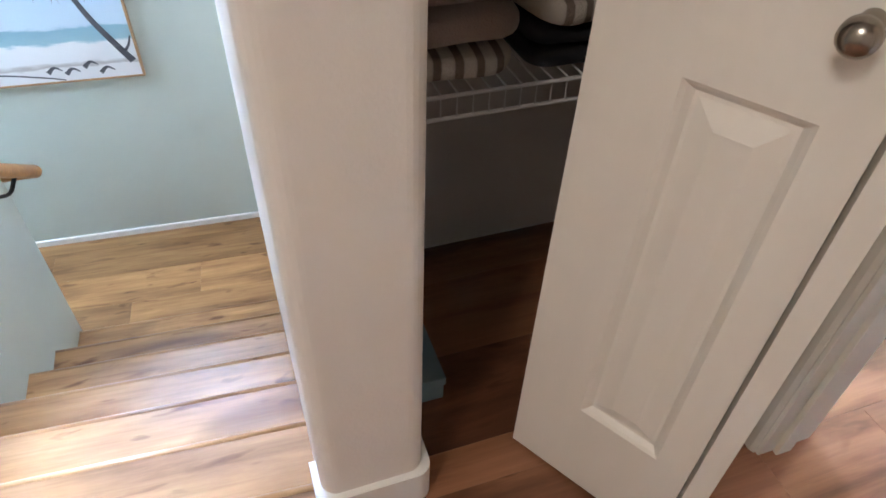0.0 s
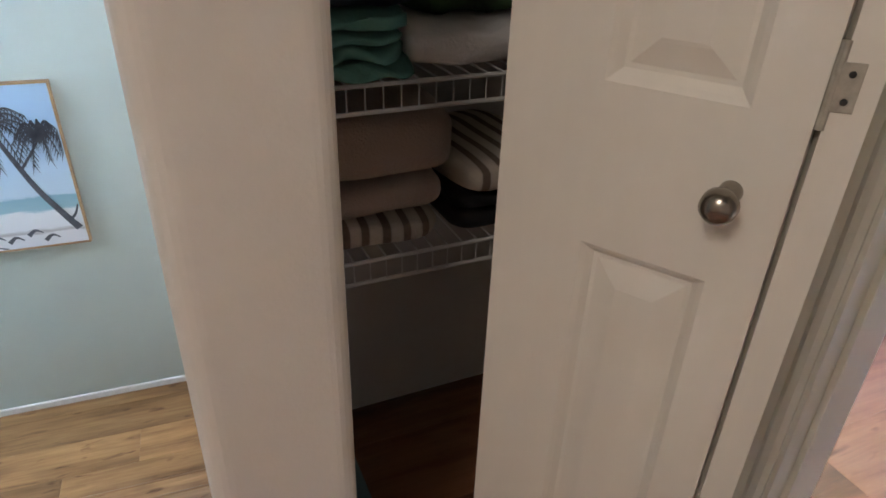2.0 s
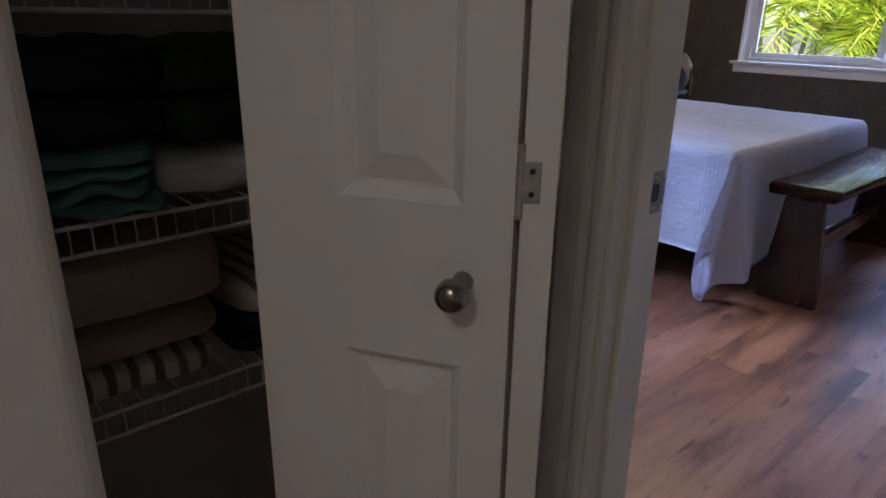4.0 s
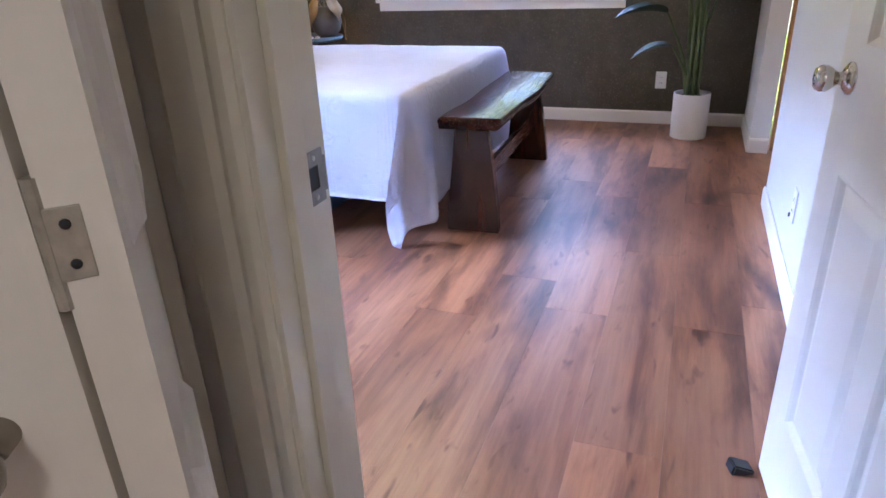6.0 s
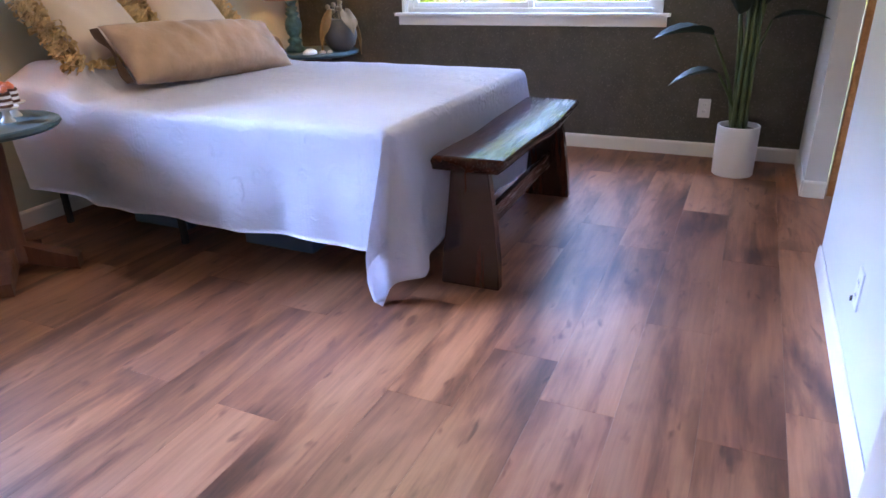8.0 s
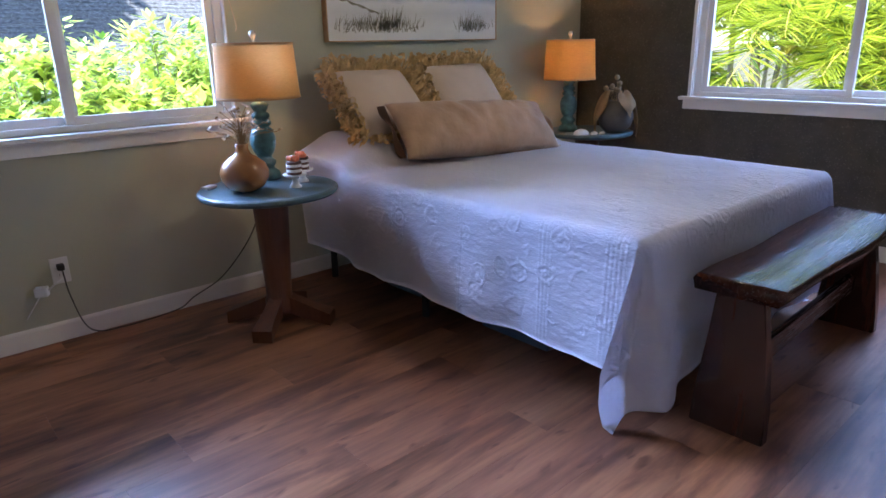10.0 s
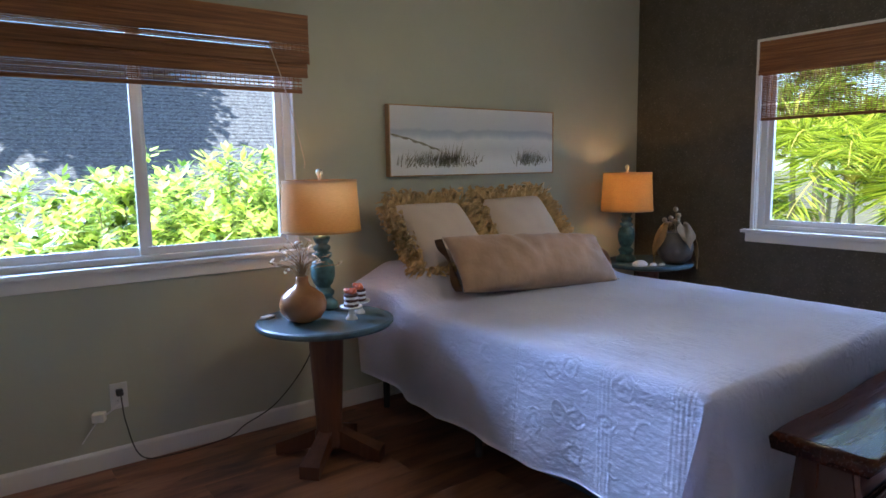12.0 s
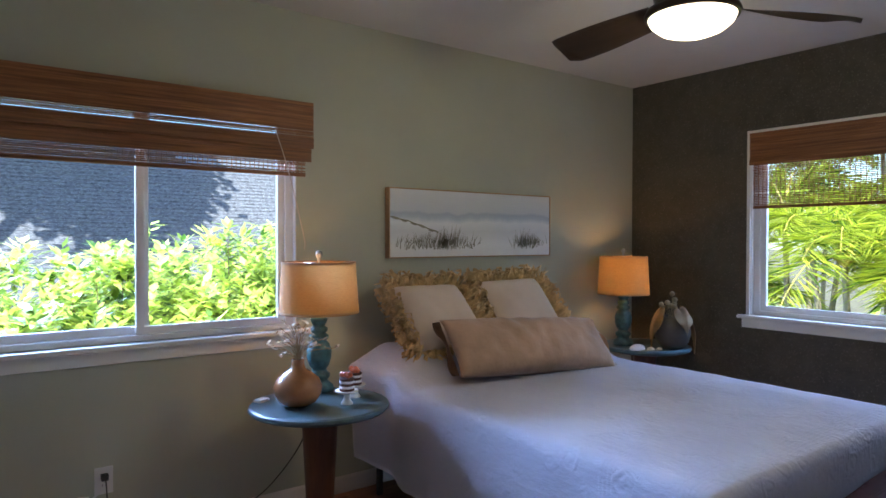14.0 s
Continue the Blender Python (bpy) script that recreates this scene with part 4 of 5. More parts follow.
# ---- things on the tables ----
def gourd_vase():
    e = thing("gourd_vase", (3.262, 3.765, 0.638), "round brown gourd vase with dried flowers", "vase")
    part("body", lathe([(0, 0), (0.04, 0.0), (0.078, 0.02), (0.100, 0.055), (0.103, 0.085), (0.090, 0.118), (0.060, 0.142), (0.034, 0.158), (0.026, 0.18), (0.027, 0.20), (0.022, 0.201), (0.02, 0.16)], 32), M_GOURD, e, "", True)
    rnd = random.Random(4)
    md = mat("dried stems", (0.28, 0.20, 0.10), 0.9, var=0.4)
    mw = mat("dried pale petals", (0.55, 0.47, 0.34), 0.9, var=0.3)
    for i in range(38):
        a, ln = rnd.uniform(0, 6.28), rnd.uniform(0.10, 0.21)
        lean = rnd.uniform(0.2, 1.25)
        tip = Vector((math.cos(a) * ln * lean * 0.8, math.sin(a) * ln * lean * 0.8, 0.2 + ln * (1.05 - 0.6 * lean)))
        st = part("stem", tube(curve_points((0, 0, 0.16), (tip.x * 0.3, tip.y * 0.3, 0.2 + (tip.z - 0.2) * 0.6), tip, steps=4), 0.0013, 5), md, e)
        bm = bmesh.new()
        for k in range(7):
            b, r = rnd.uniform(0, 6.28), rnd.uniform(0.010, 0.028)
            d = Vector((math.cos(b), math.sin(b), rnd.uniform(-0.4, 0.7))) * r
            s = d.cross(Vector((0, 0, 1))).normalized() * r * 0.3
            vs = [bm.verts.new(tip + q) for q in (Vector(), d * 0.5 + s, d, d * 0.5 - s)]
            bm.faces.new(vs)
        part("flower", bm, mw if i % 3 else md, st)


gourd_vase()


def cupcake_stand(at, s):
    e = thing("cake_stand", at, "small white pedestal stand", "cake stand", 0, "cake stands on the table")
    mw = M_TRIM
    part("pedestal", lathe([(0, 0), (0.026 * s, 0), (0.027 * s, 0.004), (0.016 * s, 0.02), (0.012 * s, 0.04), (0.02 * s, 0.052), (0, 0.052)], 20), mw, e, "", True)
    part("plate", lathe([(0, 0.050), (0.045 * s, 0.050), (0.050 * s, 0.056), (0.050 * s, 0.060), (0.046 * s, 0.058), (0, 0.056)], 28), mw, e, "", True)
    c = thing("layer_cake", (at[0], at[1], at[2] + 0.0585), "toy layer cake with orange berries on a stand", "cake", 0, "cakes on stands")
    md, mo = mat("brown sponge", (0.10, 0.045, 0.03), 0.8, var=0.3), mat("orange berry", (0.62, 0.16, 0.07), 0.4, var=0.3, scale=30)
    for k in range(5):
        part("layer", lathe([(0, k * 0.011), (0.031 * s, k * 0.011), (0.033 * s, k * 0.011 + 0.005), (0.031 * s, k * 0.011 + 0.0105), (0, k * 0.011 + 0.0105)], 20), M_FOLD if k % 2 else md, c)
    rnd = random.Random(int(at[0] * 100))
    for k in range(9):
        a, r = rnd.uniform(0, 6.28), rnd.uniform(0, 0.022) * s
        bm = bmesh.new()
        bmesh.ops.create_icosphere(bm, subdivisions=2, radius=rnd.uniform(0.009, 0.013))
        part("berry", bm, mo, c, "", True).location = (r * math.cos(a), r * math.sin(a), 0.063 + rnd.uniform(0, 0.008))


cupcake_stand((3.445, 3.668, 0.638), 1.0)
cupcake_stand((3.532, 3.755, 0.638), 1.0)
tagged(part("paper_card", box(bmesh.new(), -0.03, 0.03, -0.02, 0.02, 0, 0.012, 0.002), M_TRIM, None, "small white card box on the table"), category="card").matrix_basis = pose(3.165, 3.93, 0.638, 0, 0, 30)


def basket():
    e = thing("sea_basket", (5.90, 3.70, 0.632), "grey round pot wrapped with dried leaf and seed pods", "pot")
    part("pot", lathe([(0, 0), (0.06, 0), (0.10, 0.04), (0.118, 0.10), (0.11, 0.16), (0.085, 0.21), (0.075, 0.215), (0.07, 0.19)], 28), mat("grey ceramic", (0.10, 0.09, 0.075), 0.45, var=0.3, scale=8), e, "", True)
    ml = mat("dry tan leaf", (0.33, 0.23, 0.12), 0.8, var=0.25, scale=9, bump=0.3, bscale=40)
    rnd = random.Random(8)
    for k, (a0, ln) in enumerate(((2.6, 0.26), (5.6, 0.30), (4.4, 0.16))):
        bm = bmesh.new()

        def f(u, v, a0=a0, ln=ln):
            r = 0.06 + 0.085 * math.sin(min(1, u * 1.3) * 1.57)
            a = a0 + (v - 0.5) * (1.1 * math.sin(math.pi * min(1, u + 0.15)) + 0.12)
            return r * math.cos(a) * (1 + 0.06 * math.sin(v * 12)), r * math.sin(a), 0.27 - ln * u ** 1.4 + 0.012 * math.sin(v * 9 + u * 5)
        grid_mesh(bm, 10, 8, f)
        bmesh.ops.solidify(bm, geom=list(bm.faces), thickness=0.003)
        part("dry_leaf", bm, ml, e, "", True)
    mp = mat("seed pod", (0.26, 0.22, 0.14), 0.8, var=0.3)
    for k in range(9):
        a, r, z = rnd.uniform(0, 6.28), rnd.uniform(0.01, 0.085), rnd.uniform(0.25, 0.36)
        st = part("stem", tube([(0, 0, 0.17), (r * math.cos(a), r * math.sin(a), z)], 0.002, 5), mp, e)
        bm = bmesh.new()
        bmesh.ops.create_icosphere(bm, subdivisions=2, radius=0.018)
        part("pod", bm, mp, st, "", True).location = (r * math.cos(a), r * math.sin(a), z)


basket()


def shell(at, r, flat):
    bm = bmesh.new()
    bmesh.ops.create_uvsphere(bm, u_segments=16, v_segments=10, radius=r)
    for v in bm.verts:
        v.co.z = max(0, v.co.z * flat + r * 0.1)
        v.co.x *= 1.3
    tagged(part("sea_shell", bm, M_FOLD, None, "pale rounded sea shell on the bedside table", True), category="shell", group="shells on the table").location = at


shell((5.66, 3.80, 0.632), 0.045, 0.7)
shell((5.72, 3.74, 0.632), 0.022, 0.8)
shell((5.77, 3.71, 0.632), 0.018, 0.8)


# ---- pictures ----
def beach_print():
    """A pale dune and sea, by height and noise."""
    m, n, l, p = nodes_of("beach print")
    vec = coords(n, l, (1, 1, 1), False)
    sep = n.new("ShaderNodeSeparateXYZ")
    l.new(vec, sep.inputs[0])
    w = noise_tex(n, l, coords(n, l, (3, 1, 1), False), 2.2, 5)
    h = n.new("ShaderNodeMath")
    h.operation = "MULTIPLY_ADD"
    h.inputs[1].default_value = 0.06
    l.new(w, h.inputs[0])
    l.new(sep.outputs[2], h.inputs[2])
    c = ramp(n, l, h.outputs[0], [(0.0, (0.72, 0.71, 0.72)), (0.10, (0.82, 0.82, 0.83)), (0.18, (0.70, 0.71, 0.74)), (0.235, (0.78, 0.80, 0.84)), (0.265, (0.50, 0.57, 0.66)), (0.285, (0.44, 0.50, 0.60)), (0.30, (0.60, 0.63, 0.69)), (0.44, (0.72, 0.72, 0.75))])
    l.new(c, p.inputs["Base Color"])
    p.inputs["Roughness"].default_value = 0.55
    return m


art = thing("wall_art", (4.01, YN - 0.001, 1.245), "long framed print of pale dunes and sea above the bed", "picture")
AW, AH = 1.272, 0.395
part("canvas", boxes((0.006, AW - 0.006, -0.036, -0.001, 0.006, AH - 0.006)), beach_print(), art)
M_FRAME = mat("light wood frame", (0.42, 0.26, 0.13), 0.5, var=0.15, scale=20, stretch=(1, 1, 1))
for nm, b in (("frame_side", (0, 0.006, -0.04, 0, 0, AH)), ("frame_side", (AW - 0.006, AW, -0.04, 0, 0, AH)), ("frame_bottom", (0.006, AW - 0.006, -0.04, 0, 0, 0.006)), ("frame_top", (0.006, AW - 0.006, -0.04, 0, AH - 0.006, AH))):
    part(nm, boxes(b), M_FRAME, art)
M_GRASS = mat("printed grass", (0.26, 0.25, 0.20), 0.6, var=0.4, scale=60)
rnd = random.Random(11)
bm = bmesh.new()
for cx, k, hh in ((0.30, 60, 0.09), (0.44, 60, 0.12), (1.02, 60, 0.10), (0.14, 40, 0.07), (0.56, 30, 0.07), (1.12, 40, 0.07), (0.36, 40, 0.06)):
    for i in range(k):
        x, z = cx + rnd.gauss(0, 0.055), 0.045 + rnd.uniform(0, 0.05)
        x2, z2 = x + rnd.gauss(0.012, 0.02), z + hh * rnd.uniform(0.3, 1.0)
        if 0.01 < min(x, x2) and max(x, x2) < AW - 0.01:
            bm.faces.new([bm.verts.new(q) for q in ((x - 0.003, -0.0375, z), (x + 0.003, -0.0375, z), (x2, -0.0375, z2))])
prevp = None
for i in range(25):
    x = 0.01 + 0.33 * i / 24
    z = 0.235 - 0.085 * (i / 24) ** 1.3 + 0.002 * math.sin(i * 0.9)
    cur = (bm.verts.new((x, -0.0374, z)), bm.verts.new((x, -0.0374, z - 0.005 - 0.010 * abs(math.sin(i * 0.7)))))
    if prevp:
        bm.faces.new((prevp[0], prevp[1], cur[1], cur[0]))
    prevp = cur
part("printed_grass", bm, M_GRASS, art, "printed dune grass tufts", kind="stuff")


def palm_print():
    """Sky, sea and sand in bands."""
    m, n, l, p = nodes_of("palm beach print")
    vec = coords(n, l, (1, 1, 1), False)
    sep = n.new("ShaderNodeSeparateXYZ")
    l.new(vec, sep.inputs[0])
    w = noise_tex(n, l, coords(n, l, (2.5, 1, 9), False), 4.0, 5)
    h = n.new("ShaderNodeMath")
    h.operation = "MULTIPLY_ADD"
    h.inputs[1].default_value = 0.05
    l.new(w, h.inputs[0])
    l.new(sep.outputs[2], h.inputs[2])
    c = ramp(n, l, h.outputs[0], [(0.0, (0.70, 0.70, 0.72)), (0.09, (0.75, 0.75, 0.76)), (0.10, (0.45, 0.43, 0.42)), (0.12, (0.76, 0.77, 0.78)), (0.195, (0.78, 0.79, 0.80)), (0.205, (0.33, 0.52, 0.58)), (0.265, (0.26, 0.45, 0.55)), (0.275, (0.55, 0.68, 0.78)), (0.6, (0.38, 0.55, 0.74))])
    l.new(c, p.inputs["Base Color"])
    p.inputs["Roughness"].default_value = 0.5
    return m


pal = thing("palm_picture", (-0.248, 4.113, -0.365), "framed print of a leaning palm on a white beach", "picture")
PW, PH = 0.905, 0.735
part("canvas", boxes((0.008, PW - 0.008, -0.026, -0.001, 0.008, PH - 0.008)), palm_print(), pal)
for nm, b in (("frame_side", (0, 0.008, -0.03, 0, 0, PH)), ("frame_side", (PW - 0.008, PW, -0.03, 0, 0, PH)), ("frame_bottom", (0.008, PW - 0.008, -0.03, 0, 0, 0.008)), ("frame_top", (0.008, PW - 0.008, -0.03, 0, PH - 0.008, PH))):
    part(nm, boxes(b), M_FRAME, pal)
pal.matrix_world = BACK @ Matrix.Translation((-0.332, 4.113, -0.344))
M_INK = mat("printed dark ink", (0.085, 0.09, 0.105), 0.6, var=0.3, scale=30)
bm = bmesh.new()


def flat_strip(bm, pts, w0, w1, y):
    prev = None
    for i, (x, z) in enumerate(pts):
        x2, z2 = pts[min(i + 1, len(pts) - 1)]
        x1, z1 = pts[max(i - 1, 0)]
        ln = math.hypot(x2 - x1, z2 - z1) or 1
        w = w0 + (w1 - w0) * i / (len(pts) - 1)
        a, b = -(z2 - z1) / ln * w, (x2 - x1) / ln * w
        cur = (bm.verts.new((x + a, y, z + b)), bm.verts.new((x - a, y, z - b)))
        if prev:
            bm.faces.new((prev[0], prev[1], cur[1], cur[0]))
        prev = cur


def flat_curve(*pts):
    return [(v.x, v.z) for v in curve_points(*[(x, 0, z) for x, z in pts], steps=6)]


rnd = random.Random(21)
flat_strip(bm, flat_curve((0.875, 0.075), (0.84, 0.13), (0.76, 0.27), (0.70, 0.42), (0.65, 0.56)), 0.016, 0.008, -0.0275)
flat_strip(bm, flat_curve((0.85, 0.12), (0.875, 0.15), (0.89, 0.19)), 0.007, 0.003, -0.0275)
flat_strip(bm, flat_curve((0.72, 0.37), (0.78, 0.45), (0.82, 0.51)), 0.006, 0.004, -0.0275)
for cx, cz, s, k in ((0.65, 0.57, 0.19, 17), (0.82, 0.51, 0.12, 13), (0.42, 0.62, 0.15, 12)):
    for i in range(k):
        a = 6.28 * i / k + rnd.uniform(-0.1, 0.1)
        q = s * rnd.uniform(0.7, 1.1)
        ex, ez = cx + q * math.cos(a), cz + q * 0.7 * math.sin(a) - q * 0.35
        pts = flat_curve((cx, cz), ((cx + ex) / 2, (cz + ez) / 2 + 0.05), (ex, ez))
        pts = [(min(max(x, 0.015), PW - 0.015), min(max(z, 0.015), PH - 0.015)) for x, z in pts]
        flat_strip(bm, pts, 0.006, 0.001, -0.0275)
        for x, z in pts[1:]:
            for sd in (-1, 1):
                x2, z2 = x + sd * 0.016, z - 0.045 * rnd.uniform(0.7, 1.2)
                if 0.02 < x2 < PW - 0.02 and z2 < PH - 0.02 and z < PH - 0.012:
                    bm.faces.new([bm.verts.new(q2) for q2 in ((x - 0.0028, -0.0275, z), (x + 0.0028, -0.0275, z), (x2, -0.0275, z2))])
for x, z in ((0.62, 0.05), (0.70, 0.075), (0.76, 0.045), (0.55, 0.06)):
    flat_strip(bm, flat_curve((x - 0.03, z - 0.012), (x, z + 0.012), (x + 0.03, z - 0.004)), 0.010, 0.002, -0.0275)
flat_strip(bm, flat_curve((0.12, 0.05), (0.30, 0.06), (0.50, 0.03), (0.58, 0.012)), 0.004, 0.003, -0.0275)
part("printed_palm", bm, M_INK, pal, "printed dark palm tree", kind="stuff")


# ---- woven blinds ----
def reeds(along, at, a0, a1, z0, z1, pitch, fill, seed, skip=0.0, wob=0.004):
    """Thin horizontal reeds from z0 to z1, some left out."""
    rnd = random.Random(seed)
    bm = bmesh.new()
    z = z0
    while z < z1:
        h = pitch * fill * rnd.uniform(0.8, 1.1)
        o = at + rnd.uniform(-0.5, 0.5) * wob
        a = a0
        while a < a1:
            b = min(a1, a + rnd.uniform(0.25, 0.7))
            if rnd.random() >= skip:
                e = rnd.uniform(0, 0.0008)
                if along == "x":
                    box(bm, a, b, o, o + 0.003, z + e, z + e + h)
                else:
                    box(bm, o, o + 0.003, a, b, z + e, z + e + h)
            a = b
        z += pitch
    return bm


def threads(bm, along, at, a0, a1, z0, z1, step):
    a = a0
    while a < a1:
        if along == "x":
            box(bm, a, a + 0.0022, at - 0.002, at + 0.005, z0, z1)
        else:
            box(bm, at - 0.002, at + 0.005, a, a + 0.0022, z0, z1)
        a += step
    return bm


b1 = new("woven_blind")
tagged(b1, "brown woven reed blind, pulled up over the window", "blind", "woven blinds")
yb = YN - 0.085
X0, X1 = 1.93, 3.535
part("headrail", boxes((X0 + 0.01, X1 - 0.01, yb + 0.012, YN, 1.98, 2.028)), M_REED, b1)
part("valance", reeds("x", yb, X0, X1, 1.895, 2.03, 0.0075, 1.25, 1), M_REED, b1, kind="stuff")
part("valance_band", threads(reeds("x", yb, X0, X1, 1.847, 1.893, 0.0085, 0.88, 2, 0.10), "x", yb, X0, X1, 1.842, 1.897, 0.022), M_REED, b1, "loosely woven band", kind="stuff")
part("valance_hem", reeds("x", yb - 0.003, X0, X1, 1.800, 1.846, 0.0075, 1.25, 3), M_REED, b1, kind="stuff")
for k, (zz, oo) in enumerate(((1.772, 0.012), (1.752, 0.004), (1.736, -0.006))):
    part("fold", reeds("x", yb + 0.02 + oo, X0 + 0.005, X1 - 0.005, zz, 1.838 - k * 0.012, 0.0075, 1.25, 5 + k), M_REED, b1, kind="stuff")
part("lower_edge", threads(reeds("x", yb + 0.02, X0 + 0.01, X1 - 0.035, 1.675, 1.738, 0.0085, 0.78, 9, 0.08), "x", yb + 0.02, X0 + 0.01, X1 - 0.035, 1.672, 1.75, 0.022), M_REED, b1, "loosely woven lower edge", kind="stuff")
part("bottom_rail", boxes((X0 + 0.01, X1 - 0.035, yb + 0.017, yb + 0.027, 1.662, 1.676), bevel=0.002), M_REED, b1)
part("pull_cord", tube(curve_points((3.33, yb - 0.01, 1.88), (3.40, yb - 0.005, 1.68), (3.50, YN - 0.05, 1.36), (3.505, YN - 0.04, 1.30), steps=6), 0.0022, 6), M_SHAM, b1, "pale pull cord")

b2 = new("woven_blind")
tagged(b2, "brown woven reed blind with an open weave, half lowered", "blind", "woven blinds")
xb = XE - 0.005
Y0, Y1b = EW[0] + 0.012, EW[1] - 0.012
part("headrail", boxes((xb + 0.012, XE + 0.03, Y0, Y1b, EW[3] - 0.05, EW[3] - 0.008)), M_REEDEAST, b2)
part("valance", reeds("y", xb - 0.02, Y0 - 0.01, Y1b + 0.01, 1.845, EW[3] - 0.003, 0.0075, 1.25, 21), M_REEDEAST, b2, kind="stuff")
part("valance_hem", reeds("y", xb - 0.026, Y0 - 0.01, Y1b + 0.01, 1.83, 1.856, 0.0075, 1.25, 22), M_REEDEAST, b2, kind="stuff")
part("open_weave", threads(reeds("y", xb + 0.006, Y0, Y1b, 1.565, 1.845, 0.0105, 0.60, 23, 0.02), "y", xb + 0.006, Y0, Y1b, 1.562, 1.85, 0.028), M_REEDEAST, b2, "open weave that the garden shows through", kind="stuff")
part("bottom_rail", boxes((xb + 0.004, xb + 0.014, Y0, Y1b, 1.552, 1.566), bevel=0.002), M_REEDEAST, b2)


# ---- outlets and cords ----
def outlet(name, m, label):
    e = new(name)
    e.matrix_basis = m
    tagged(e, label, "outlet")
    part("plate", box(bmesh.new(), -0.036, 0.036, -0.006, 0, -0.058, 0.058, 0.003), M_WIRE, e)
    for z in (-0.02, 0.02):
        s = part("socket", lathe([(0, 0.0075), (0.0155, 0.0075), (0.0165, 0.006), (0.0165, 0)], 16), M_WIRE, e)
        s.matrix_basis = pose(0, 0, z, 90)
        for x in (-0.006, 0.006):
            part("slot", boxes((x - 0.001, x + 0.001, -0.0082, -0.007, z - 0.004, z + 0.005)), M_BLACK, e)
    return e


outlet("wall_outlet", pose(2.597, YN, 0.318), "white wall outlet with two plugs")
outlet("wall_outlet", pose(XE, 1.274, 0.305, 0, 0, -90), "white wall outlet on the dark wall")
outlet("wall_outlet", pose(3.79, YS, 0.30, 0, 0, 180), "white wall outlet beside the door")
bl = thing("black_plug", (2.597, YN - 0.009, 0.338), "black plug with a lamp cord", "plug")
part("plug", box(bmesh.new(), -0.014, 0.014, -0.03, 0, -0.014, 0.014, 0.005), M_BLACK, bl)
part("cord", tube([Vector(p) - Vector((2.597, YN - 0.009, 0.338)) for p in curve_points((2.60, YN - 0.03, 0.33), (2.61, YN - 0.05, 0.20), (2.66, YN - 0.06, 0.04), (2.80, YN - 0.05, 0.006), (3.05, YN - 0.035, 0.012), (3.14, YN - 0.025, 0.05), (3.27, YN - 0.12, 0.16), (3.36, YN - 0.30, 0.40), (3.39, YN - 0.36, 0.60), steps=8)], 0.003, 6), M_BLACK, bl, "thin dark cord")
wp = thing("white_adapter", (2.510, YN - 0.03, 0.25), "white plug adapter with a white cord", "plug", -25)
part("adapter", box(bmesh.new(), -0.025, 0.025, -0.025, 0.02, -0.02, 0.02, 0.006), M_WIRE, wp)
part("cord", tube(curve_points((-0.01, 0, -0.02), (-0.08, 0, -0.12), (-0.14, 0.03, -0.20), (-0.32, 0.1, -0.24), steps=8), 0.003, 6), M_WIRE, wp, "white cord")
part("lead", tube(curve_points((0.02, 0, 0.0), (0.06, 0, 0.03), (0.085, 0.02, 0.045), steps=5), 0.004, 6), M_WIRE, wp)
tagged(part("door_bumper", lathe([(0, 0.012), (0.008, 0.011), (0.009, 0)], 12), M_BLACK, None, "small dark bumper on the white wall", True), category="bumper").matrix_basis = pose(3.83, YS, 0.25, -90)


# ---- ceiling fan ----
fan = thing("ceiling_fan", (4.235, 2.53, ZC), "ceiling fan with dark blades and a lit glass bowl", "ceiling fan")
M_BRONZE = mat("dark bronze", (0.06, 0.045, 0.035), 0.35, 0.8, var=0.2)
M_BLADE = wood("dark walnut blade", [(0.3, (0.02, 0.012, 0.009)), (0.7, (0.05, 0.03, 0.02))], 0.4, tone=0.05, knots=False)
part("canopy", lathe([(0.075, 0), (0.07, -0.03), (0.03, -0.045), (0.016, -0.05), (0.016, -0.2)], 28), M_BRONZE, fan, "", True)
part("motor", lathe([(0, -0.17), (0.09, -0.18), (0.13, -0.21), (0.135, -0.27), (0.10, -0.31), (0, -0.315)], 32), M_BRONZE, fan, "", True)
part("light_rim", lathe([(0.10, -0.300), (0.158, -0.312), (0.168, -0.330), (0.163, -0.346), (0.146, -0.342)], 36), M_BRONZE, fan, "", True)


def bowl_mat():
    m, n, l, p = nodes_of("lit frosted glass")
    f = noise_tex(n, l, coords(n, l, (1, 1, 1), False), 6.0, 3)
    l.new(ramp(n, l, f, [(0.3, (1.0, 0.72, 0.40)), (0.7, (1.0, 0.84, 0.58))]), p.inputs["Emission Color"])
    p.inputs["Emission Strength"].default_value = 1.3
    p.inputs["Base Color"].default_value = (0.9, 0.85, 0.75, 1)
    return m


part("glass_bowl", lathe([(0.155, -0.340), (0.144, -0.366), (0.112, -0.391), (0.063, -0.408), (0, -0.414)], 36), bowl_mat(), fan, "lit frosted glass bowl", True)
for k in range(3):
    a = math.radians(-30 + 120 * k)
    bm = bmesh.new()

    def f(u, v):
        r = 0.15 + 0.48 * u
        w = (0.052 + 0.050 * math.sin(min(1, u * 1.25) * 1.57)) * (1 if u < 0.9 else math.sqrt(max(0.02, 1 - ((u - 0.9) / 0.1) ** 2 * 0.75)))
        return r, (v - 0.5) * 2 * w, -0.300 - 0.03 * u + (v - 0.5) * 0.05
    grid_mesh(bm, 16, 6, f)
    bmesh.ops.solidify(bm, geom=list(bm.faces), thickness=0.007)
    part("blade", bm, M_BLADE, fan, "", True).matrix_basis = pose(0, 0, 0, 0, 0, math.degrees(a))


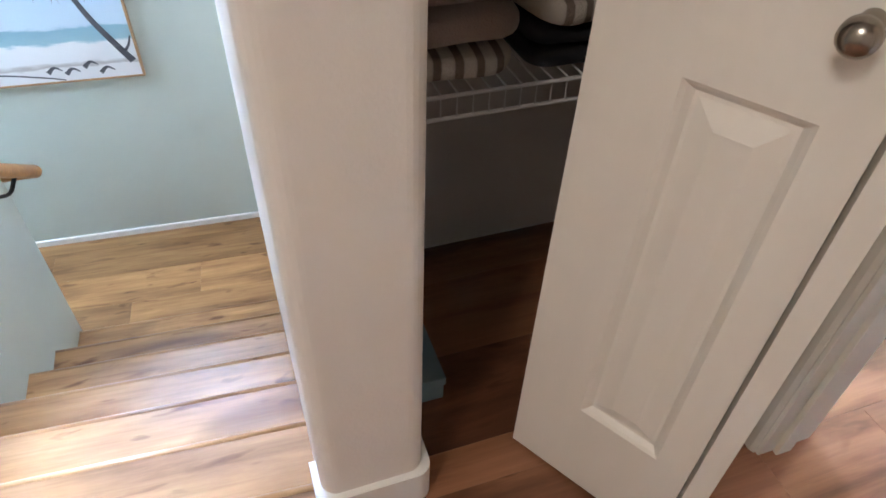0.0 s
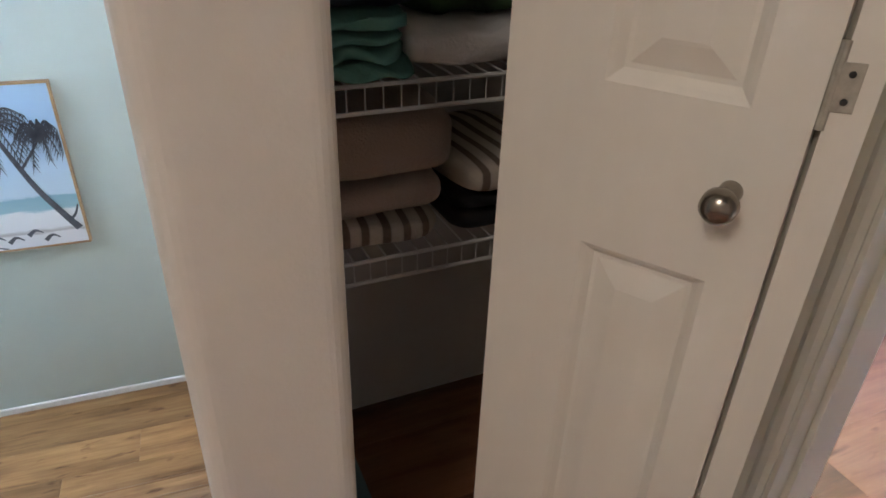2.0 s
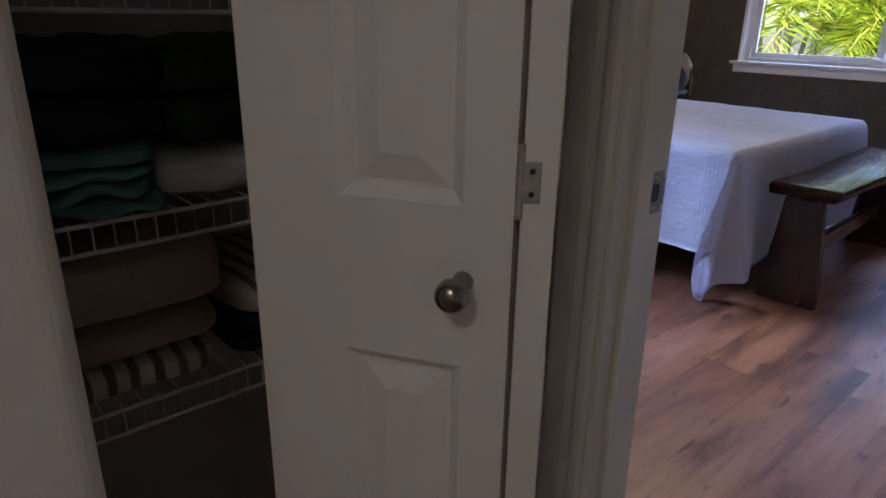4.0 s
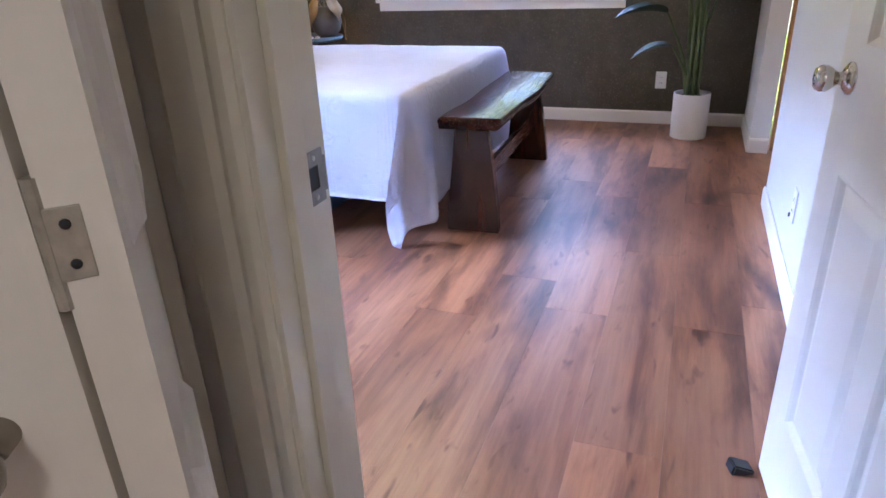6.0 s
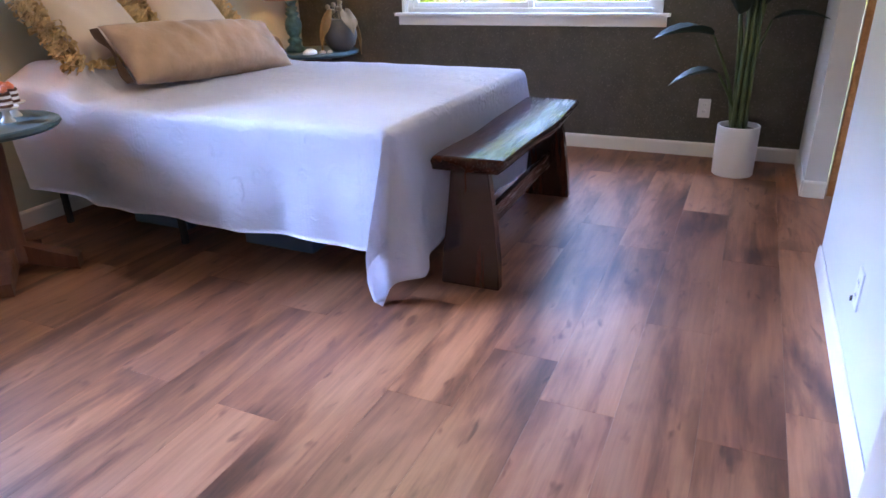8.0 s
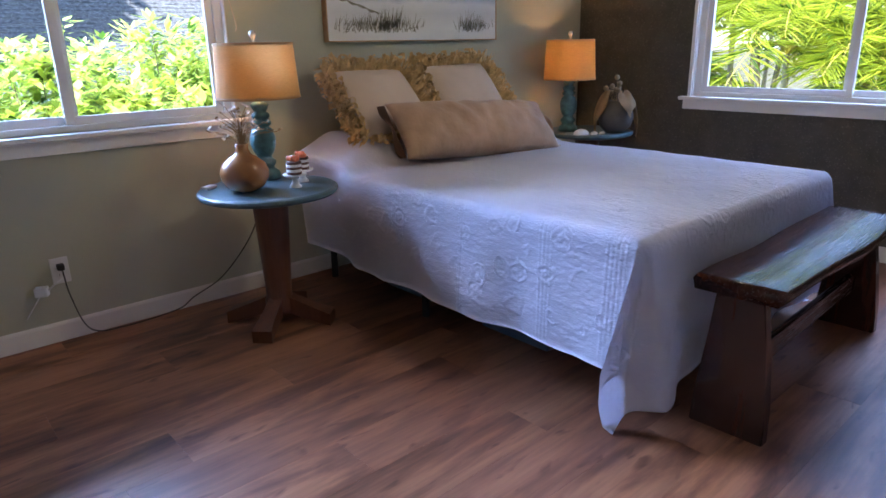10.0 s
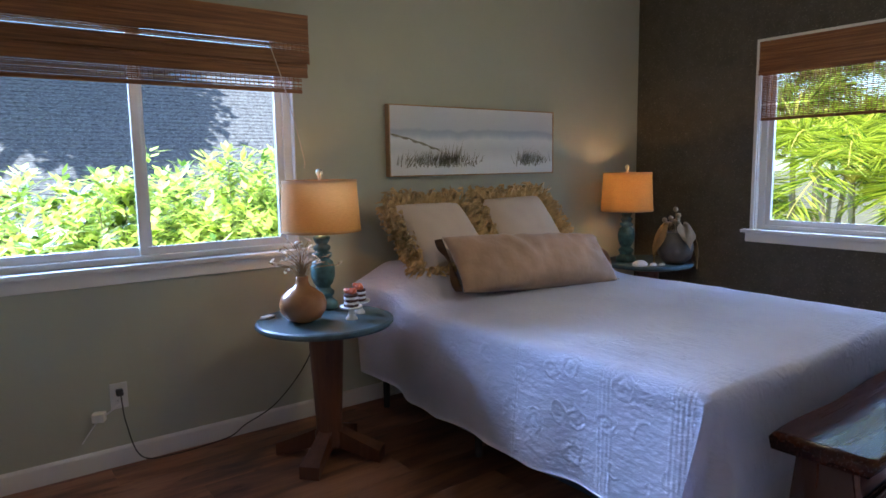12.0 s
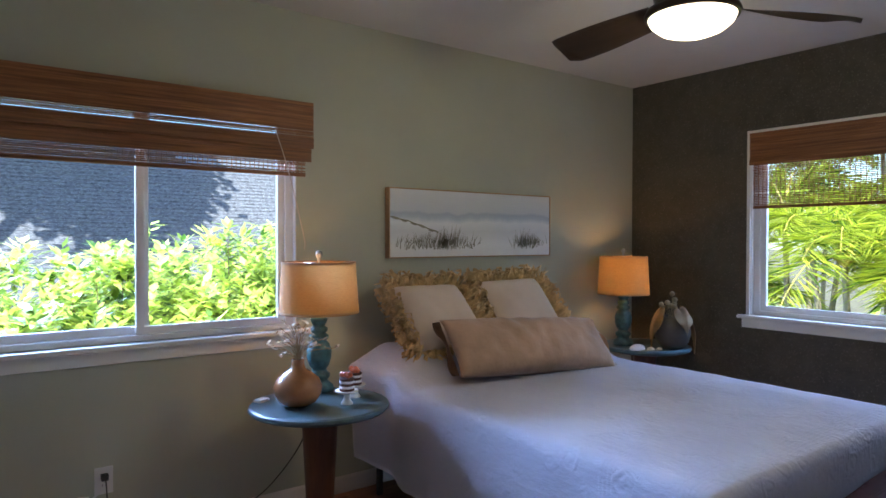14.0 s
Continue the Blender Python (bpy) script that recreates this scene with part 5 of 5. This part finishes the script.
# ---- potted plant ----
def pot_plant():
    e = thing("potted_plant", (5.885, 1.06, 0), "tall plant with dark paddle leaves in a white cylinder pot", "plant")
    part("pot", lathe([(0, 0), (0.108, 0), (0.112, 0.005), (0.114, 0.285), (0.111, 0.288), (0.104, 0.285), (0.103, 0.25)], 40), M_WIRE, e, "white cylinder pot")
    part("soil", lathe([(0, 0.262), (0.104, 0.258)], 24), mat("dark soil", (0.02, 0.015, 0.01), 0.95, var=0.4, scale=40), e)
    ms = mat("plant stem", (0.07, 0.10, 0.035), 0.5, var=0.3, scale=10)
    rnd = random.Random(5)
    spec = [((-0.10, 0.40, 0.60), (0.18, 0.16), 0.07), ((-0.18, 0.50, 0.86), (0.34, 0.30), 0.10), ((0.0, -0.36, 0.95), (0.30, 0.10), 0.06), ((-0.05, 0.05, 1.25), (0.35, 0.5), 0.12), ((0.05, 0.16, 1.45), (0.40, 0.5), 0.13), ((-0.12, -0.12, 1.30), (0.36, 0.5), 0.12), ((0.0, -0.15, 1.60), (0.36, 0.5), 0.13), ((-0.1, 0.25, 1.10), (0.33, 0.5), 0.11), ((0.02, 0.02, 1.8), (0.38, 0.5), 0.12), ((-0.15, -0.2, 1.05), (0.34, 0.5), 0.10), ((0.08, 0.3, 1.25), (0.34, 0.5), 0.11), ((-0.16, 0.12, 1.0), (0.32, 0.5), 0.10), ((-0.2, 0.0, 1.15), (0.33, 0.5), 0.10)]
    for i, (tip, (ln, _), w) in enumerate(spec):
        tip = Vector(tip)
        b = Vector((rnd.uniform(-0.04, 0.04), rnd.uniform(-0.04, 0.04), 0.25))
        out = Vector((tip.x, tip.y, 0))
        base = Vector((b.x + tip.x * 0.35, b.y + tip.y * 0.35, max(0.45, tip.z - 0.12)))
        low = i < 3
        if low:
            base = b + Vector((out.x * 0.32, out.y * 0.32, (tip.z - 0.25) * (0.86 if i else 0.92)))
        st = part("stem", tube(curve_points(b, (b + base) / 2 - out * 0.06, base, steps=6), 0.014, 8, None, 0.006), ms, e, "", True)
        d = (tip - base) if low else Vector((out.x * 1.2 + rnd.uniform(-0.1, 0.1), out.y * 1.2 + rnd.uniform(-0.1, 0.1), ln))
        d = d.normalized() * max(ln, (tip - base).length if low else ln)
        side = d.cross(Vector((0, 0, 1)))
        side = (side if side.length > 0.05 else Vector((0, 1, 0))).normalized()
        nrm = side.cross(d).normalized()
        bm = bmesh.new()

        def f(u, v):
            ww = w * math.sin(min(1, u ** 0.8 * 1.02) * math.pi) ** 0.75 * (1 + 0.05 * math.sin(u * 40))
            c = base + d * u - Vector((0, 0, 1)) * (0.10 if low else 0.05) * u * u
            return c + side * (v - 0.5) * 2 * ww + nrm * abs(v - 0.5) * ww * 0.9
        grid_mesh(bm, 16, 6, f)
        part("leaf", bm, M_DARKLEAF, e, "", True)


pot_plant()


# ---- closet ----
def wire_shelf(z, n):
    e = thing("wire_shelf", (1.20, 1.86, z), "white coated wire closet shelf", "shelf", 0, "closet shelves")
    w, d = 0.655, 0.32
    bm = tube([(0, 0, 0), (w, 0, 0)], 0.0035, 6)
    tube([(0, 0, -0.038), (w, 0, -0.038)], 0.0035, 6, bm)
    tube([(0, d * 0.5, -0.004), (w, d * 0.5, -0.004)], 0.003, 6, bm)
    tube([(0, d, -0.004), (w, d, -0.004)], 0.003, 6, bm)
    part("rail", bm, M_WIRE, e)
    x = 0.012
    while x < w:
        part("wire", tube([(x, d, 0.001), (x, 0, 0.003), (x, -0.001, -0.038)], 0.0017, 5), M_WIRE, e)
        x += 0.0265
    return e


wire_shelf(0.620, 0)
wire_shelf(0.896, 1)
wire_shelf(1.192, 2)


def folded(name, at, w, d, h, material, label, seed, layers=2, rz=0.0, group="folded linen in the closet", crumple=1.0):
    """A folded cloth stack: rounded front folds, uneven layers."""
    e = thing(name, at, label, "towel", rz, group)
    rnd = random.Random(seed)
    for k in range(layers):
        z0, hh = h * k / layers, h / layers
        bm = bmesh.new()
        ox, ow = rnd.uniform(-0.008, 0.008), rnd.uniform(-0.01, 0.01)

        def f(u, v):
            a = 2 * math.pi * v
            c, s = math.cos(a), math.sin(a)
            yy = abs(c) ** 0.7 * (1 if c > 0 else -1) * d / 2
            zz = abs(s) ** 0.45 * (1 if s > 0 else -1) * hh / 2
            x = (u - 0.5) * (w + ow)
            end = 1 - 0.16 * abs(u * 2 - 1) ** 8
            n1 = (noise.noise((x * 9 + seed, yy * 9, k * 3.0)) * 0.010 + (crumple - 1) * 0.5 * noise.noise((x * 24 + seed, yy * 24, zz * 40 + k)) * 0.012) * min(crumple, 1.6)
            return x + ox + 0.006 * noise.noise((yy * 12, zz * 30, seed)), yy * end + n1, z0 + hh / 2 + zz * end * 0.985 + n1 * 0.5 * (1 if s > 0 else 0.2)
        grid_mesh(bm, 22, 28, f)
        bmesh.ops.remove_doubles(bm, verts=bm.verts, dist=1e-5)
        bmesh.ops.holes_fill(bm, edges=[q for q in bm.edges if q.is_boundary], sides=0)
        part("fold", bm, material, e, "", True)
    return e


M_TAUPE = mat("taupe towel", (0.36, 0.27, 0.22), 0.95, var=0.12, bump=0.6, bscale=220, sheen=0.4)
M_DARKCLOTH = mat("black cloth", (0.015, 0.015, 0.018), 0.9, var=0.2, bump=0.5, bscale=90)
M_MINT = mat("seafoam sheet", (0.12, 0.30, 0.26), 0.85, var=0.15, bump=0.4, bscale=60)
M_NAVY = mat("navy quilt", (0.012, 0.022, 0.04), 0.9, var=0.4, scale=12, bump=0.5, bscale=50)
M_GREENP = mat("green leafy fabric", (0.025, 0.055, 0.022), 0.9, var=0.9, scale=14, bump=0.4, bscale=60)


def stripe_mat():
    m, n, l, p = nodes_of("striped towel")
    w = n.new("ShaderNodeTexWave")
    w.wave_type, w.bands_direction = "BANDS", "X"
    w.inputs["Scale"].default_value, w.inputs["Distortion"].default_value = 9.5, 1.5
    w.inputs["Detail"].default_value = 2.0
    vec = coords(n, l, (1, 0.1, 0.1), False)
    l.new(vec, w.inputs["Vector"])
    l.new(ramp(n, l, w.outputs["Fac"], [(0.25, (0.20, 0.15, 0.12)), (0.45, (0.58, 0.52, 0.45)), (0.75, (0.62, 0.56, 0.48))]), p.inputs["Base Color"])
    p.inputs["Roughness"].default_value = 0.95
    add_bump(n, l, p, noise_tex(n, l, coords(n, l, (1, 1, 1), False), 220, 2), 0.5, 0.004)
    return m


M_STRIPE = stripe_mat()
folded("folded_towel", (1.345, 2.015, 0.626), 0.25, 0.29, 0.052, M_STRIPE, "cream towel with brown stripes, folded on the wire shelf", 1, 1)
folded("folded_towel", (1.34, 2.015, 0.678), 0.25, 0.28, 0.06, M_TAUPE, "taupe bath towel folded on the striped one", 2, 1)
folded("folded_towel", (1.345, 2.01, 0.738), 0.29, 0.30, 0.115, M_TAUPE, "thick taupe towel rolled on top of the stack", 3, 1)
folded("folded_cloth", (1.60, 2.02, 0.626), 0.19, 0.29, 0.07, M_DARKCLOTH, "black cloths folded on the wire shelf", 4, 2)
folded("folded_cloth", (1.59, 2.01, 0.696), 0.17, 0.29, 0.06, M_STRIPE, "striped grey cloth on the black stack", 5, 1, 6)
folded("folded_sheet", (1.31, 1.985, 0.902), 0.21, 0.27, 0.085, M_MINT, "seafoam green sheets folded on the wire shelf", 6, 4, -4, crumple=3.8)
folded("folded_quilt", (1.33, 2.02, 0.987), 0.24, 0.28, 0.13, M_NAVY, "dark blue quilt on top of the sheets", 7, 2, crumple=3.6)
folded("folded_sheet", (1.575, 2.0, 0.902), 0.26, 0.28, 0.065, M_FOLD, "white sheet bundle on the wire shelf", 8, 1, -7, crumple=2.4)
folded("folded_fabric", (1.58, 2.03, 0.967), 0.26, 0.26, 0.15, M_GREENP, "dark green leaf-patterned fabric pile", 9, 2, crumple=3.8)
cb = thing("shoe_box", (1.275, 1.86, 0), "pale blue-grey box on the closet floor", "box")
M_BOX = mat("blue-grey card", (0.20, 0.30, 0.34), 0.7, var=0.08, bump=0.05)
part("box", box(bmesh.new(), -0.07, 0.058, -0.105, 0.13, 0, 0.062, 0.003), M_BOX, cb)
part("lid", box(bmesh.new(), -0.073, 0.061, -0.108, 0.133, 0.045, 0.068, 0.003), M_BOX, cb)
pillar_base = structure("baseboard", extrude_profile([(PX0 - 0.012, PY + 0.07), (PX0 - 0.012, PY + 0.015)] + [(PX0 + 0.015 - 0.027 * math.cos(a), PY + 0.015 - 0.027 * math.sin(a)) for a in (math.pi / 2 * k / 6 for k in range(1, 7))] + [(PX1 - 0.015 + 0.027 * math.sin(a), PY + 0.015 - 0.027 * math.cos(a)) for a in (math.pi / 2 * k / 6 for k in range(0, 7))] + [(PX1 + 0.012, PY + 0.11), (PX1 - 0.02, PY + 0.11), (PX1 - 0.02, PY + 0.07)], 0.088), M_TRIM, "white rounded baseboard round the wall end")


# ---- garden ----
structure("ground", boxes((-300, 300, -300, 300, -3.2, -2.8)), M_GROUND, "brown garden ground")


def leaf_faces(bm, at, d, ln, w, droop=0.3):
    side = d.cross(Vector((0, 0, 1)))
    side = (side if side.length > 0.02 else Vector((1, 0, 0))).normalized()
    a = bm.verts.new(at)
    m = at + d * ln * 0.45 - Vector((0, 0, droop * ln * 0.36))
    b, c = bm.verts.new(m + side * w), bm.verts.new(m - side * w)
    t = bm.verts.new(at + d * ln - Vector((0, 0, droop * ln)))
    bm.faces.new((a, b, t))
    bm.faces.new((a, t, c))


def shrub(x, y, zb, zt, r, seed, n=260):
    e = thing("shrub", (x, y, zb), "leafy green shrub in full sun outside the window", "shrub", 0, "shrubs outside the window")
    rnd = random.Random(seed)
    h = zt - zb
    bm = bmesh.new()
    tips = []
    for k in range(n):
        a, q, u = rnd.uniform(0, 6.28), rnd.random() ** 0.5, rnd.uniform(0.62, 1.0)
        hh = h * (1 - 0.16 * q * q) * u
        wob = 1 + 0.3 * math.sin(a * 3 + seed)
        tips.append(Vector((r * q * wob * math.cos(a), r * q * wob * math.sin(a), hh + rnd.gauss(0, 0.06))))
    for k in range(0, n, 6):
        t = tips[k]
        tube([(0, 0, 0), (t.x * 0.5, t.y * 0.5, t.z * 0.6), t], 0.018, 5, bm, 0.003)
    part("branches", bm, M_BARK, e, kind="stuff")
    bm = bmesh.new()
    for t in tips:
        up = Vector((t.x * 0.5, t.y * 0.5, 0.7 * h)).normalized()
        for j in range(16):
            a = rnd.uniform(0, 6.28)
            d = (up * rnd.uniform(-0.1, 0.9) + Vector((math.cos(a), math.sin(a), rnd.uniform(-0.2, 0.5)))).normalized()
            leaf_faces(bm, t + up * rnd.uniform(-0.10, 0.04) + d * 0.02, d, rnd.uniform(0.09, 0.20), rnd.uniform(0.017, 0.034), rnd.uniform(0, 0.5))
    part("crown", bm, M_LEAF, e, kind="stuff")


for i, (x, y, zt, r) in enumerate(((2.2, 6.3, 1.10, 0.75), (3.1, 6.5, 1.36, 0.8), (4.0, 6.7, 1.44, 0.8), (4.9, 7.0, 1.46, 0.8), (1.4, 6.6, 1.30, 0.6), (2.6, 7.2, 1.30, 0.8), (3.6, 7.5, 1.44, 0.8), (5.8, 7.6, 1.5, 0.9), (4.4, 6.0, 1.15, 0.7), (3.4, 5.8, 1.05, 0.6), (2.5, 5.7, 0.95, 0.5), (5.2, 8.2, 1.6, 0.9))):
    shrub(x, y, -2.8, zt, r, 40 + i, 420)


def neighbour_house():
    e = thing("neighbour_house", (4.0, 11.5, -2.8), "neighbouring house with a grey shingle roof", "house")
    part("wall", boxes((-12, 12, 0.8, 8.0, 0, 2.6)), M_HALL, e)
    bm = bmesh.new()
    vs = [bm.verts.new(p) for p in ((-13, 0.2, 2.4), (13, 0.2, 2.4), (13, 5.0, 6.6), (-13, 5.0, 6.6), (-13, 9.8, 2.4), (13, 9.8, 2.4))]
    bm.faces.new((vs[0], vs[1], vs[2], vs[3]))
    bm.faces.new((vs[3], vs[2], vs[5], vs[4]))
    bmesh.ops.solidify(bm, geom=list(bm.faces), thickness=0.12)
    part("roof", bm, M_ROOF, e, "grey asphalt shingle roof")
    bm = bmesh.new()
    rnd = random.Random(2)
    for row in range(56):
        y, z = 0.2 + 4.8 * row / 56, 2.4 + 4.2 * row / 56
        x = -9.0 - (row % 2) * 0.15
        while x < 9:
            w = rnd.uniform(0.12, 0.36)
            o = rnd.uniform(0.002, 0.012)
            p = [(x, y - 0.01, z + o + 0.012), (x + w - 0.002, y - 0.01, z + o + 0.012), (x + w - 0.002, y + 0.09, z + 0.079 + 0.010), (x, y + 0.09, z + 0.079 + 0.010), (x, y - 0.01, z), (x + w - 0.002, y - 0.01, z)]
            q = [bm.verts.new(c) for c in p]
            bm.faces.new(q[:4])
            bm.faces.new((q[0], q[4], q[5], q[1]))
            x += w
    part("shingles", bm, M_ROOF, e, "grey asphalt shingles", kind="stuff")


neighbour_house()


# tree added out of view, only to cast the shadow on the roof
def shade_tree():
    e = thing("tree", (0.6, 11.0, -2.8), "unseen leafy tree added to shade the neighbour's roof", "tree")
    rnd = random.Random(31)
    c = Vector((1.0, 2.1, 10.6))
    bm = tube(curve_points((0, 0, 0), (-0.1, 0.1, 4), (0.2, 0.8, 7), c, steps=6), 0.22, 10, None, 0.08)
    part("trunk", bm, M_BARK, e, "", True)
    bm, lv = bmesh.new(), bmesh.new()
    for k in range(330):
        d = Vector((rnd.gauss(0, 1), rnd.gauss(0, 1), rnd.gauss(0, 0.7))).normalized() * rnd.uniform(0.5, 1.9)
        d.y *= 1.5
        if k % 5 == 0:
            tube([c - Vector((0, 0, 1.2)), c + d * 0.6, c + d], 0.05, 5, bm, 0.01)
        for j in range(34):
            p = c + d + Vector((rnd.gauss(0, 0.28), rnd.gauss(0, 0.28), rnd.gauss(0, 0.2)))
            leaf_faces(lv, p, Vector((rnd.gauss(0, 1), rnd.gauss(0, 1), rnd.gauss(0, 0.4))).normalized(), rnd.uniform(0.25, 0.42), rnd.uniform(0.07, 0.12))
    part("limbs", bm, M_BARK, e, kind="stuff")
    part("crown", lv, M_LEAF, e, kind="stuff")


shade_tree()


M_STALK = mat("yellow frond stalk", (0.50, 0.42, 0.07), 0.5, var=0.3)
M_TRUNK = mat("ringed palm trunk", (0.24, 0.20, 0.12), 0.8, var=0.3, scale=8, stretch=(0.5, 0.5, 3), bump=0.3, bscale=20)


def palm(x, y, z, h, seed, fr=15, ln=1.7):
    e = thing("palm_tree", (x, y, z), "sunlit feathery green palm outside the window", "palm", 0, "palms outside the window")
    rnd = random.Random(seed)
    bm = bmesh.new()
    tops = []
    for k in range(3):
        a, r = rnd.uniform(0, 6.28), 0.26
        top = Vector((r * 2.2 * math.cos(a), r * 2.2 * math.sin(a), h * rnd.uniform(0.72, 1.0)))
        tube(curve_points((r * math.cos(a), r * math.sin(a), 0), (r * 1.3 * math.cos(a), r * 1.3 * math.sin(a), top.z * 0.5), top, steps=5), 0.05, 8, bm, 0.035)
        tops.append(top)
    part("trunk", bm, M_TRUNK, e, kind="stuff")
    bm, stalks = bmesh.new(), bmesh.new()
    for t in tops:
        for k in range(13):
            a, lift = rnd.uniform(0, 6.28), rnd.uniform(0.5, 3.0)
            d = Vector((math.cos(a), math.sin(a), lift)).normalized()
            L = ln * rnd.uniform(0.7, 1.1)
            side = d.cross(Vector((0, 0, 1))).normalized()
            pts = [t + d * L * u - Vector((0, 0, 1)) * L * 0.75 * u * u for u in (i / 48 for i in range(49))]
            tube(pts[::6], 0.011, 5, stalks, 0.003)
            for i in range(7, 49):
                f = (pts[i] - pts[i - 1]).normalized()
                ll = 0.50 * math.sin(math.pi * (0.15 + 0.8 * i / 49)) + 0.05
                for s in (-1, 1):
                    leaf_faces(bm, pts[i], (f * rnd.uniform(0.5, 1.0) + side * s * 0.9 + Vector((0, 0, rnd.uniform(0.0, 0.5)))).normalized(), ll * rnd.uniform(0.8, 1.15), 0.0085, rnd.uniform(0.0, 0.5))
    part("crown", bm, M_PALM, e, kind="stuff")
    part("frond_stalks", stalks, M_STALK, e, "yellow frond stalks", kind="stuff")


for i, (x, y, h) in enumerate(((10.2, 2.9, 4.0), (10.5, 4.2, 4.4), (10.3, 1.4, 3.9), (11.6, 3.4, 5.2), (11.8, 2.0, 5.0), (11.4, 5.4, 5.2), (10.8, 0.0, 4.1), (13.2, 2.6, 6.1), (13.3, 4.8, 6.3), (13.0, 0.6, 5.8), (10.9, 6.6, 4.2), (12.4, 7.2, 5.6), (14.2, 6.4, 6.6))):
    palm(x, y, -2.8, h, 60 + i)
for i, (x, y, zt, r) in enumerate(((9.0, 2.0, 0.72, 0.6), (9.1, 3.4, 0.8, 0.7), (9.0, 0.7, 0.65, 0.6), (9.2, 4.8, 0.8, 0.7), (9.4, 6.2, 0.8, 0.8))):
    shrub(x, y, -2.8, zt, r, 80 + i, 200)

wd = thing("wooden_door", (5.60, 0.36, 0), "honey brown wooden door standing open in the passage", "door")
part("slab", box(bmesh.new(), -0.02, 0.02, -0.5, 0.235, 0.01, 2.05, 0.003), M_RAIL, wd)

# ---- planks ----
lay(floor, M_PLANK, XW0, XE, 0.551, YN, 0.0, 0.826, 0.2145, {0: 3.352, 2: 3.359, 4: 3.232, 6: 2.984, 8: 3.012, 1: 2.70, 3: 2.35, 5: 3.80, 7: 3.55, 9: 3.65}, dark={(0, 0), (2, -1), (4, -1), (6, 0), (8, 0), (3, 1), (5, 1), (9, -1)}, other=M_PLANKDARK)
lay(floor, M_PLANK, -0.45, XW0, -0.9, 1.559, 0.0, 0.826, 0.2145, {})
lay(floor, M_PLANK, PX1 - 0.028, XW0, 1.64, 2.19, 0.0, 1.64, 0.2145, {})
lay(floor, M_PLANK, PX1, XW0, 1.559, 1.64, 0.0, 1.559, 0.2145, {})
